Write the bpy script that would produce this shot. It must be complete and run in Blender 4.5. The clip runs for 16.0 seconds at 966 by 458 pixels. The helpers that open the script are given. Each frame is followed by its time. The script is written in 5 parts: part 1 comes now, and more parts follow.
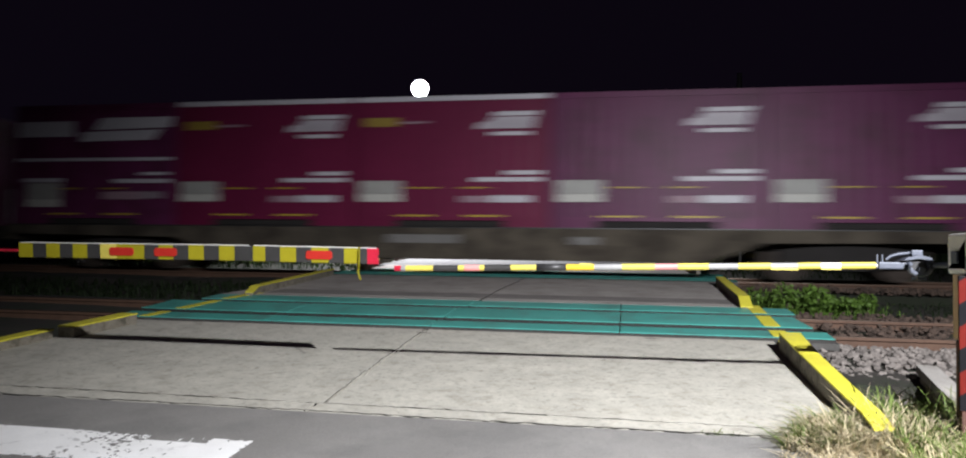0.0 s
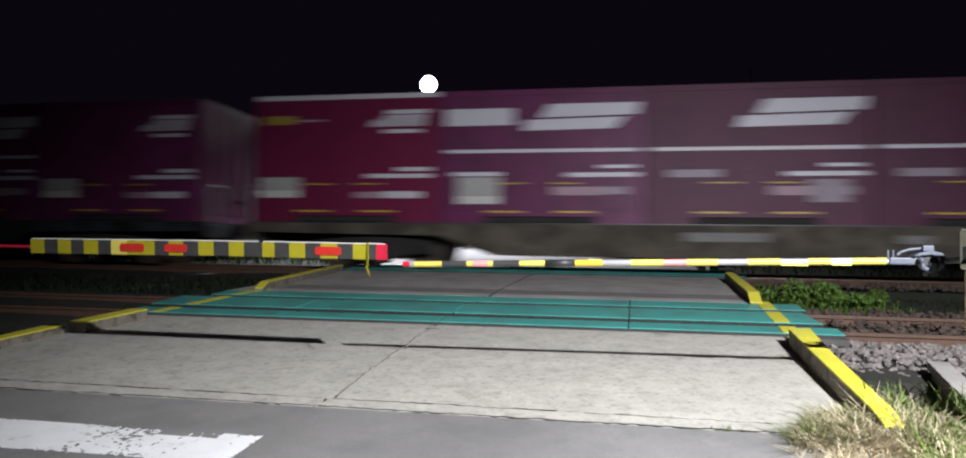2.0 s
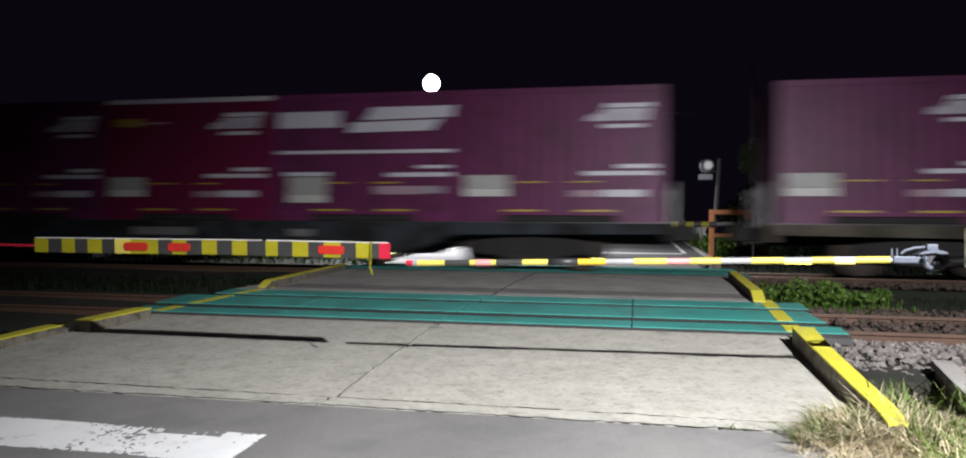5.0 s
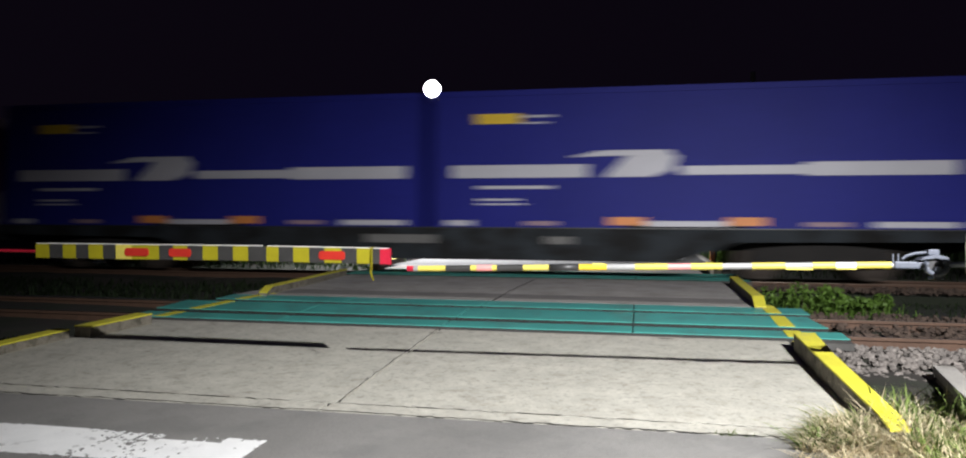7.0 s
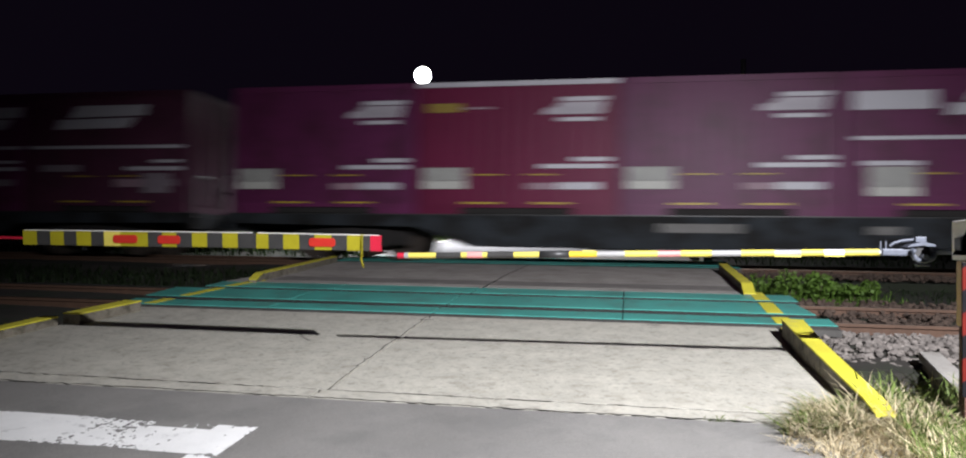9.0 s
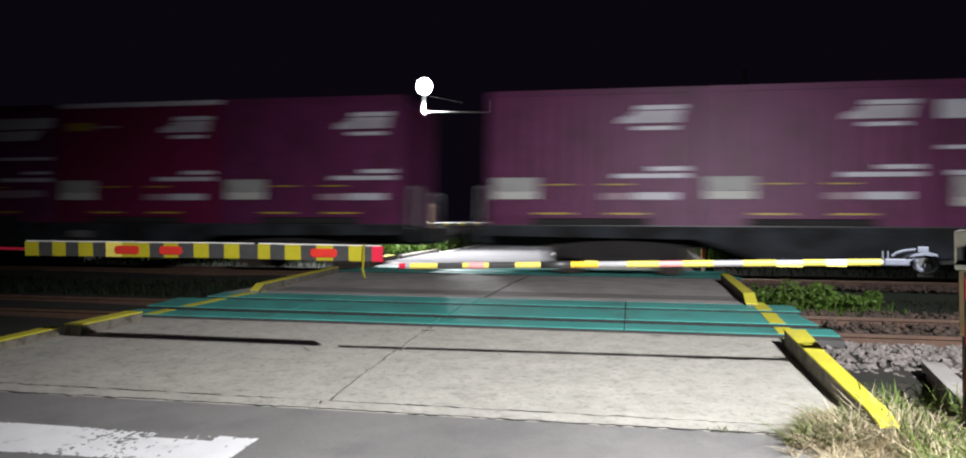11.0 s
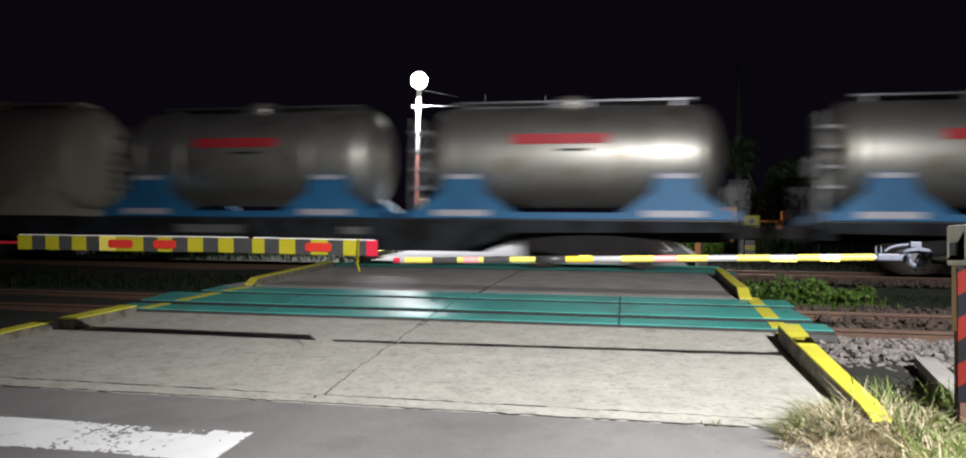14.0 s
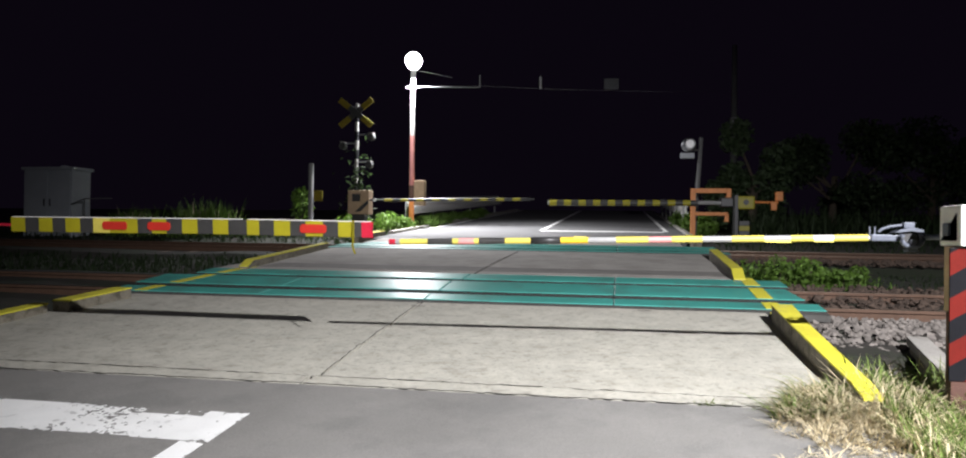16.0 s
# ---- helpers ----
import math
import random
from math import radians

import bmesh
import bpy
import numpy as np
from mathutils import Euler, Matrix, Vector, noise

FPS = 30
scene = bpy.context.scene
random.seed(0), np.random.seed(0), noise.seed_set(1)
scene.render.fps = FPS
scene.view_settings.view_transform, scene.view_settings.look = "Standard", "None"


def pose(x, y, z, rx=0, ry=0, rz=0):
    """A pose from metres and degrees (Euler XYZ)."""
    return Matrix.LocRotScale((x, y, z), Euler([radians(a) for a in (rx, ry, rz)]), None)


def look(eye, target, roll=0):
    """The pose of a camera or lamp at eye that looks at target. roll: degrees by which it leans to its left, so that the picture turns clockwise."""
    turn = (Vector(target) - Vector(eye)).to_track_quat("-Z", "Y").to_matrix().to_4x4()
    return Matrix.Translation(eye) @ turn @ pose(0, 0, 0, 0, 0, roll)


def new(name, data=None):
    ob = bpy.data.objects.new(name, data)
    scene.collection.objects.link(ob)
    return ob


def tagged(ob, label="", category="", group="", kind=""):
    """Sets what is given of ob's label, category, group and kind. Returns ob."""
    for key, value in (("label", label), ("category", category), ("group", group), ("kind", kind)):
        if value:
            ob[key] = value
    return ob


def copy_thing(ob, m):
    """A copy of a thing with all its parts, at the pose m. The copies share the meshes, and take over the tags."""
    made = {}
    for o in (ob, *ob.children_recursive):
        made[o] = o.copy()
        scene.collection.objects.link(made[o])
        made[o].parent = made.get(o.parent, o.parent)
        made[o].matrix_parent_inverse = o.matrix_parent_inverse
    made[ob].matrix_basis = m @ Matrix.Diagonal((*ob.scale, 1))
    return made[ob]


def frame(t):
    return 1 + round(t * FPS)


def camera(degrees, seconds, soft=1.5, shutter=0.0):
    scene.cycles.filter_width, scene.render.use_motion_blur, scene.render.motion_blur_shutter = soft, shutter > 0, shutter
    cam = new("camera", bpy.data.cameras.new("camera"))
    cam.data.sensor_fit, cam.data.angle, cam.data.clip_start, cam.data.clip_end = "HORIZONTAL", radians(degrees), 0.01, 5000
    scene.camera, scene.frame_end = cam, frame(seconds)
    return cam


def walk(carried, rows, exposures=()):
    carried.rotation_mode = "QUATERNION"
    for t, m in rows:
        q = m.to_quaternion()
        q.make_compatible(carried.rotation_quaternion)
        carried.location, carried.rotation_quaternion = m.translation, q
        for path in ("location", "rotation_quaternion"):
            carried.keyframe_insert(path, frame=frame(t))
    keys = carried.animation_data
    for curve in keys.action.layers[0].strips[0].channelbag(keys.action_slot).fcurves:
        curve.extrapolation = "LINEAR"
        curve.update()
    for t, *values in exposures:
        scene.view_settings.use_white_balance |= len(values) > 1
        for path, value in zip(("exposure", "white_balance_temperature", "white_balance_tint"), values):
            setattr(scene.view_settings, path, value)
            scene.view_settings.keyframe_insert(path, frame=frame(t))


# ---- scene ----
cam = camera(65.2, 16.0, soft=2.0, shutter=0.5)
EYE = (0.0, 0.0, 1.5)
# seconds, yaw, pitch, roll of a camera held by hand on one spot
TURNS = [
    (0, 10.73, 2.42, -0.94),
    (0.5, 11.05, 1.99, -1.17),
    (1, 11.53, 1.66, -1.06),
    (1.5, 11.94, 1.73, -1.08),
    (2, 11.38, 2.09, -0.91),
    (2.5, 11.69, 2.19, -1.01),
    (3, 11.58, 1.97, -0.91),
    (3.5, 12.00, 2.04, -0.89),
    (4, 11.85, 2.03, -0.87),
    (6.5, 11.52, 1.97, -0.90),
    (7, 11.67, 2.41, -0.86),
    (7.5, 11.53, 2.22, -1.04),
    (8, 11.06, 1.96, -0.88),
    (8.5, 10.73, 1.48, -0.92),
    (9, 10.95, 1.44, -0.88),
    (9.5, 10.85, 1.69, -0.73),
    (10, 11.16, 2.06, -0.93),
    (12.5, 10.87, 2.37, -0.61),
    (13, 11.00, 2.47, -0.77),
    (13.5, 10.78, 1.97, -1.07),
    (14, 10.67, 1.81, -0.90),
    (14.5, 10.73, 1.35, -1.04),
    (15, 10.14, 0.84, -0.97),
    (15.5, 10.21, 0.16, -0.73),
    (16, 10.30, 0.40, -0.80),
]
# the camera's own white balance drifts a little as the train's colours pass
BALANCE = [(0, 0.0, 6400, 10), (2, 0.0, 6250, 11), (4, 0.0, 6250, 11), (6.3, 0.0, 6550, 8), (7.2, 0.0, 6550, 8), (8.5, 0.0, 6430, 11), (10, 0.0, 6350, 11), (12.5, 0.0, 6500, 10), (16, 0.0, 6500, 10)]
walk(cam, [(t, pose(*EYE, 90 + p, r, y)) for t, y, p, r in TURNS], BALANCE)

# ---- light: night sky, two flood lamps on poles beside the crossing ----
world = bpy.data.worlds.new("night")
scene.world = world
world.use_nodes = True
world.node_tree.nodes["Background"].inputs[0].default_value = (0.5, 0.32, 0.72, 1)
world.node_tree.nodes["Background"].inputs[1].default_value = 0.006
LAMP_FAR = (-6.2, 22.0, 6.7)
LAMP_NEAR = (3.05, -1.4, 5.52)
FAR_POWER, NEAR_POWER = 6600.0, 8250.0


def flood(name, place, aim, power, size, blend):
    data = bpy.data.lights.new(name, "SPOT")
    data.energy, data.spot_size, data.spot_blend, data.shadow_soft_size = power, radians(size), blend, 0.07
    data.color = (0.97, 0.962, 1.0)
    ob = new(name, data)
    ob.matrix_world = look(place, aim)
    return ob


flood("flood_light_far", (LAMP_FAR[0], LAMP_FAR[1] - 0.2, LAMP_FAR[2] - 0.52), (-5.3, 21.4, 0.0), FAR_POWER, 144, 0.85)
flood("flood_light_near", (LAMP_NEAR[0] - 0.05, LAMP_NEAR[1] + 0.2, LAMP_NEAR[2] - 0.52), (1.8, 4.9, 0.7), NEAR_POWER, 97, 1.0)


# ---- materials ----
def material(name, color, rough=0.6, metal=0.0, vary=0.15, scale=6.0, fine=60.0, bump=0.0, spot=None, spot_at=0.6, emit=0.0, random_value=0.0, spec=0.5, fine_share=0.4, grit=0.0, thin=0.0):
    """A surface with two scales of variation, an optional second colour in patches, and a fine bump."""
    m = bpy.data.materials.new(name)
    m.use_nodes = True
    nt = m.node_tree
    bsdf = nt.nodes["Principled BSDF"]
    tc = nt.nodes.new("ShaderNodeTexCoord")
    coarse, small = nt.nodes.new("ShaderNodeTexNoise"), nt.nodes.new("ShaderNodeTexNoise")
    coarse.inputs["Scale"].default_value, coarse.inputs["Detail"].default_value = scale, 4
    small.inputs["Scale"].default_value, small.inputs["Detail"].default_value = fine, 3
    for n in (coarse, small):
        nt.links.new(tc.outputs["Object"], n.inputs["Vector"])
    mix = nt.nodes.new("ShaderNodeMix")
    mix.data_type, mix.blend_type = "FLOAT", "MIX"
    mix.inputs[0].default_value = fine_share
    nt.links.new(coarse.outputs["Fac"], mix.inputs[2])
    nt.links.new(small.outputs["Fac"], mix.inputs[3])
    ramp = nt.nodes.new("ShaderNodeMapRange")
    ramp.inputs[1].default_value, ramp.inputs[2].default_value = 0.3, 0.7
    ramp.inputs[3].default_value, ramp.inputs[4].default_value = 1 - vary, 1 + vary
    nt.links.new(mix.outputs[0], ramp.inputs[0])
    value = ramp.outputs[0]
    if random_value:
        info = nt.nodes.new("ShaderNodeObjectInfo")
        geo = nt.nodes.new("ShaderNodeNewGeometry")
        add = nt.nodes.new("ShaderNodeMath")
        add.operation = "ADD"
        nt.links.new(info.outputs["Random"], add.inputs[0])
        nt.links.new(geo.outputs["Random Per Island"], add.inputs[1])
        rr = nt.nodes.new("ShaderNodeMapRange")
        rr.inputs[1].default_value, rr.inputs[2].default_value = 0, 2
        rr.inputs[3].default_value, rr.inputs[4].default_value = 1 - random_value, 1 + random_value
        nt.links.new(add.outputs[0], rr.inputs[0])
        mul = nt.nodes.new("ShaderNodeMath")
        mul.operation = "MULTIPLY"
        nt.links.new(value, mul.inputs[0])
        nt.links.new(rr.outputs[0], mul.inputs[1])
        value = mul.outputs[0]
    if grit:
        # pits and pale stones of a few centimetres
        speck = nt.nodes.new("ShaderNodeTexNoise")
        speck.inputs["Scale"].default_value, speck.inputs["Detail"].default_value = 21.0, 2.5
        nt.links.new(tc.outputs["Object"], speck.inputs["Vector"])
        gr = nt.nodes.new("ShaderNodeValToRGB")
        for k, (at, v) in enumerate(((0.30, 1 + grit * 0.45), (0.42, 1.0), (0.57, 1.0), (0.66, 1 - grit))):
            e = gr.color_ramp.elements[k] if k < 2 else gr.color_ramp.elements.new(at)
            e.position, e.color = at, (v, v, v, 1)
        nt.links.new(speck.outputs["Fac"], gr.inputs[0])
        gm = nt.nodes.new("ShaderNodeMath")
        gm.operation = "MULTIPLY"
        nt.links.new(value, gm.inputs[0])
        nt.links.new(gr.outputs[0], gm.inputs[1])
        value = gm.outputs[0]
    base = nt.nodes.new("ShaderNodeMix")
    base.data_type, base.blend_type = "RGBA", "MIX"
    base.inputs[6].default_value = (*color, 1)
    base.inputs[7].default_value = (*(spot or color), 1)
    if spot:
        patch = nt.nodes.new("ShaderNodeTexNoise")
        patch.inputs["Scale"].default_value, patch.inputs["Detail"].default_value = scale * 1.7, 8
        patch.inputs["Roughness"].default_value = 0.65
        nt.links.new(tc.outputs["Object"], patch.inputs["Vector"])
        pr = nt.nodes.new("ShaderNodeMapRange")
        pr.inputs[1].default_value, pr.inputs[2].default_value = spot_at - 0.06, spot_at + 0.06
        nt.links.new(patch.outputs["Fac"], pr.inputs[0])
        nt.links.new(pr.outputs[0], base.inputs[0])
    else:
        base.inputs[0].default_value = 0
    scaled = nt.nodes.new("ShaderNodeVectorMath")
    scaled.operation = "SCALE"
    nt.links.new(base.outputs[2], scaled.inputs[0])
    nt.links.new(value, scaled.inputs["Scale"])
    nt.links.new(scaled.outputs[0], bsdf.inputs["Base Color"])
    bsdf.inputs["Roughness"].default_value = rough
    bsdf.inputs["Metallic"].default_value = metal
    bsdf.inputs["Specular IOR Level"].default_value = spec
    if bump:
        b = nt.nodes.new("ShaderNodeBump")
        b.inputs["Strength"].default_value, b.inputs["Distance"].default_value = bump, 0.01
        nt.links.new(mix.outputs[0], b.inputs["Height"])
        nt.links.new(b.outputs[0], bsdf.inputs["Normal"])
    if thin:
        # thin leaves let some of the light through
        glow_through, blend = nt.nodes.new("ShaderNodeBsdfTranslucent"), nt.nodes.new("ShaderNodeMixShader")
        nt.links.new(scaled.outputs[0], glow_through.inputs["Color"])
        blend.inputs[0].default_value = thin
        nt.links.new(bsdf.outputs[0], blend.inputs[1])
        nt.links.new(glow_through.outputs[0], blend.inputs[2])
        nt.links.new(blend.outputs[0], nt.nodes["Material Output"].inputs["Surface"])
    if emit:
        bsdf.inputs["Emission Color"].default_value = (*color, 1)
        bsdf.inputs["Emission Strength"].default_value = emit
    return m


M = {}
M["concrete"] = material("worn_concrete", (0.45, 0.433, 0.372), 0.9, 0, 0.2, 4.5, 62, 0.45, (0.385, 0.365, 0.308), 0.57, fine_share=0.5, grit=0.22)
M["concrete_mid"] = material("stained_concrete", (0.37, 0.35, 0.32), 0.9, 0, 0.22, 1.6, 60, 0.5, (0.31, 0.29, 0.26), 0.55, grit=0.12)
M["asphalt"] = material("grey_asphalt", (0.21, 0.203, 0.19), 0.9, 0, 0.3, 1.1, 120, 1.0, (0.18, 0.175, 0.165), 0.55, fine_share=0.55)
M["asphalt_far"] = material("dark_asphalt", (0.13, 0.13, 0.13), 0.9, 0, 0.16, 0.8, 120, 0.5)
M["paint_white"] = material("worn_road_paint", (0.86, 0.86, 0.84), 0.7, 0, 0.08, 5, 90, 0.3, (0.36, 0.355, 0.34), 0.66)
M["teal"] = material("teal_rubber_panel", (0.075, 0.38, 0.325), 0.38, 0, 0.24, 1.5, 50, 0.15, (0.085, 0.29, 0.25), 0.57)
M["teal_dark"] = material("dark_rubber_edge", (0.018, 0.022, 0.02), 0.8, 0, 0.2, 3, 50)
M["yellow_kerb"] = material("yellow_kerb_paint", (0.66, 0.6, 0.05), 0.7, 0, 0.16, 3, 45, 0.4, (0.46, 0.42, 0.22), 0.66)
M["kerb_side"] = material("dirty_kerb_side", (0.2, 0.18, 0.14), 0.9, 0, 0.35, 5, 40, 0.3, (0.11, 0.1, 0.07), 0.55)
M["edge_grime"] = material("grimy_edge_beam", (0.075, 0.072, 0.066), 0.85, 0, 0.3, 3, 40, 0.3)
M["strip_grime"] = material("grimy_concrete_strip", (0.19, 0.178, 0.165), 0.85, 0, 0.25, 2, 40, 0.3, (0.27, 0.25, 0.23), 0.62)
M["leaf_tree"] = material("night_tree_leaves", (0.06, 0.095, 0.04), 0.6, 0, 0.2, 3, 20, random_value=0.5, thin=0.35)
M["joint"] = material("dark_joint_filler", (0.02, 0.02, 0.018), 0.9, 0, 0.2)
M["rail"] = material("rusty_rail", (0.11, 0.062, 0.04), 0.75, 0.2, 0.25, 8, 60, 0.3)
M["rail_top"] = material("worn_rail_head", (0.3, 0.25, 0.2), 0.3, 1.0, 0.2, 8, 60)
M["sleeper"] = material("concrete_sleeper", (0.13, 0.095, 0.07), 0.9, 0, 0.25, 4, 50, 0.3)
M["ballast"] = material("ballast_stone", (0.165, 0.147, 0.132), 0.95, 0, 0.25, 9, 90, 0.3, random_value=0.65)
M["ballast_rusty"] = material("rust_stained_ballast", (0.07, 0.048, 0.036), 0.95, 0, 0.25, 9, 90, 0.3, random_value=0.5)
M["soil"] = material("dark_verge_soil", (0.03, 0.026, 0.021), 0.95, 0, 0.35, 0.9, 14, 0.5, (0.02, 0.026, 0.013), 0.5)
M["grass"] = material("green_grass_blades", (0.16, 0.22, 0.055), 0.6, 0, 0.2, 3, 20, random_value=0.55, thin=0.35)
M["straw"] = material("dry_straw_blades", (0.6, 0.52, 0.35), 0.75, 0, 0.2, 3, 20, random_value=0.4, thin=0.35)
M["leaf"] = material("weed_leaves", (0.125, 0.225, 0.034), 0.6, 0, 0.2, 3, 20, random_value=0.5, thin=0.35)
# darkened leaf colour: the weak light on verges and ditch is in the colour
M["leaf_shaded"] = material("shade_toned_greenery", (0.022, 0.036, 0.014), 0.7, 0, 0.2, 3, 20, random_value=0.5, spec=0.25, thin=0.35)
M["bark"] = material("tree_bark", (0.09, 0.07, 0.05), 0.9, 0, 0.3, 5, 40, 0.5)
M["yellow"] = material("yellow_enamel", (0.34, 0.3, 0.012), 0.5, 0, 0.1, 9, 60)
# yellow lowered in colour for far signs that get little lamplight
M["yellow_unlit"] = material("dim_lit_yellow_enamel", (0.15, 0.115, 0.012), 0.75, 0, 0.2, 9, 60, spec=0.2)
M["pole_white"] = material("chalky_white_pole_paint", (0.34, 0.335, 0.32), 0.8, 0, 0.2, 6, 50, spec=0.2)
M["box_dark"] = material("dark_grey_junction_box", (0.06, 0.06, 0.065), 0.8, 0, 0.2, 6, 50)
M["tan_dim"] = material("weathered_tan_steel", (0.3, 0.21, 0.13), 0.7, 0, 0.2, 6, 60)
# darker copy of the pole white; the signal's weak light is in the colour
M["white_unlit"] = material("dim_lit_white_paint", (0.19, 0.185, 0.175), 0.8, 0, 0.2, 6, 50, spec=0.2)
M["pale_yellow"] = material("pale_yellow_tape", (0.66, 0.56, 0.1), 0.5, 0, 0.1, 9, 60)
M["post_black"] = material("dull_black_board", (0.008, 0.008, 0.01), 0.9, 0, 0.2, 9, 60, spec=0.15)
M["hinge"] = material("dull_grey_casting", (0.085, 0.095, 0.12), 0.5, 0.2, 0.2, 14, 70, 0.2)
M["amber"] = material("faded_amber_tape", (0.75, 0.5, 0.03), 0.5, 0, 0.15, 9, 60)
M["black"] = material("black_enamel", (0.03, 0.03, 0.03), 0.45, 0, 0.2, 9, 60)
M["grey_band"] = material("grey_black_tape", (0.045, 0.044, 0.042), 0.45, 0, 0.2, 9, 60)
M["white"] = material("white_enamel", (0.78, 0.77, 0.74), 0.45, 0, 0.08, 6, 60)
M["white_band"] = material("grey_white_tape", (0.33, 0.33, 0.325), 0.45, 0, 0.16, 9, 60)
M["red"] = material("red_reflector", (0.5, 0.03, 0.02), 0.4, 0, 0.12, 9, 60)
M["crimson"] = material("crimson_end_tape", (0.5, 0.015, 0.04), 0.45, 0, 0.15, 9, 60)
M["pink"] = material("faded_pink_tape", (0.78, 0.3, 0.28), 0.5, 0, 0.12, 9, 60)
M["post_red"] = material("red_striped_board", (0.11, 0.008, 0.005), 0.85, 0, 0.18, 5, 60, spec=0.2)
M["post_base"] = material("brown_painted_base", (0.07, 0.03, 0.02), 0.7, 0, 0.2, 5, 60)
M["tan"] = material("tan_painted_steel", (0.5, 0.36, 0.22), 0.6, 0, 0.15, 6, 60)
M["orange"] = material("orange_painted_steel", (0.72, 0.26, 0.07), 0.55, 0, 0.15, 6, 60)
M["steel"] = material("galvanised_steel", (0.27, 0.275, 0.29), 0.42, 0.85, 0.15, 8, 60, 0.1)
M["grey_paint"] = material("grey_painted_cabinet", (0.42, 0.45, 0.48), 0.55, 0, 0.1, 3, 40)
M["pole_red"] = material("faded_red_pole_paint", (0.34, 0.13, 0.115), 0.8, 0, 0.2, 5, 40)
M["pole_grey"] = material("dull_concrete_pole", (0.16, 0.16, 0.16), 0.9, 0, 0.15, 3, 40)
M["glow"] = material("lamp_glass", (1.0, 1.0, 1.0), 0.3, 0, 0, emit=28.0)
M["lamp_off"] = material("pale_signal_lens", (0.7, 0.7, 0.7), 0.3, 0, 0.1)
# rolling stock
M["wine"] = material("wine_red_container_paint", (0.112, 0.021, 0.073), 0.44, 0, 0.2, 0.7, 12, 0.03, (0.082, 0.018, 0.05), 0.55, random_value=0.16, spec=0.22)
M["wine_old"] = material("faded_wine_container_paint", (0.088, 0.027, 0.054), 0.52, 0, 0.2, 0.7, 12, 0.03, (0.07, 0.025, 0.045), 0.55, random_value=0.16, spec=0.2)
M["deep_red"] = material("deep_red_container_paint", (0.125, 0.011, 0.043), 0.46, 0, 0.16, 0.7, 12, 0.03, random_value=0.1, spec=0.22)
M["navy"] = material("blue_container_paint", (0.016, 0.019, 0.19), 0.55, 0, 0.14, 0.6, 12, 0.03, spec=0.15)
M["lilac"] = material("pale_container_paint", (0.48, 0.45, 0.62), 0.4, 0, 0.06, 0.6, 12, 0.03)
M["cream_box"] = material("cream_container_paint", (0.74, 0.74, 0.69), 0.5, 0, 0.12, 1.2, 12, 0.03, (0.55, 0.47, 0.35), 0.68)
M["mark"] = material("white_container_marking", (0.5, 0.49, 0.53), 0.5, 0, 0.08, 3, 30)
M["label"] = material("grey_card_holder", (0.5, 0.5, 0.46), 0.6, 0, 0.2, 6, 30)
M["sill_plate"] = material("dusty_pale_plate", (0.15, 0.147, 0.14), 0.8, 0, 0.3, 4, 30)
M["mark_block"] = material("scuffed_white_marking", (0.4, 0.37, 0.41), 0.5, 0, 0.2, 4, 30)
M["plate_amber"] = material("dull_amber_plate", (0.27, 0.19, 0.03), 0.6, 0, 0.15, 6, 30)
M["card_grey"] = material("grey_card_holder_plate", (0.33, 0.33, 0.31), 0.6, 0, 0.2, 6, 30)
M["mark_soft"] = material("worn_white_marking", (0.24, 0.2, 0.23), 0.6, 0, 0.3, 5, 30)
M["mark_pink"] = material("faded_marking", (0.3, 0.2, 0.24), 0.6, 0, 0.2, 6, 30)
M["mark_yellow"] = material("yellow_pocket_edge", (0.45, 0.33, 0.025), 0.5, 0, 0.15, 6, 30)
M["mark_blue"] = material("faded_blue_marking", (0.16, 0.2, 0.36), 0.5, 0, 0.15, 4, 30)
M["under"] = material("dirty_underframe", (0.018, 0.016, 0.015), 0.9, 0, 0.35, 3, 30, 0.2)
M["sill_grey"] = material("blue_grey_side_sill", (0.028, 0.033, 0.038), 0.8, 0, 0.3, 1.0, 20, 0.1, (0.014, 0.014, 0.014), 0.5, spec=0.15)
M["sill_tan"] = material("dusty_tan_side_sill", (0.085, 0.073, 0.056), 0.85, 0, 0.3, 1.0, 20, 0.1, (0.045, 0.038, 0.03), 0.5, spec=0.15)
M["wheel"] = material("brown_wheel_steel", (0.05, 0.038, 0.03), 0.8, 0.2, 0.2, 6, 40)
M["tank_steel"] = material("brushed_tank_cladding", (0.62, 0.6, 0.53), 0.46, 0.85, 0.16, 1.0, 16, 0.03, (0.47, 0.42, 0.33), 0.6)
M["tank_cream"] = material("cream_tank_paint", (0.52, 0.475, 0.36), 0.4, 0, 0.1, 1.0, 16, 0.03, (0.42, 0.36, 0.25), 0.66)
M["rust_cream"] = material("brown_stained_cream", (0.4, 0.26, 0.12), 0.7, 0, 0.25, 1.5, 16, 0.05)
M["tank_blue"] = material("blue_tank_frame", (0.024, 0.155, 0.32), 0.55, 0, 0.2, 1.5, 16)
M["tank_red"] = material("red_tank_lettering_bar", (0.6, 0.04, 0.05), 0.5, 0, 0.15, 3, 16)


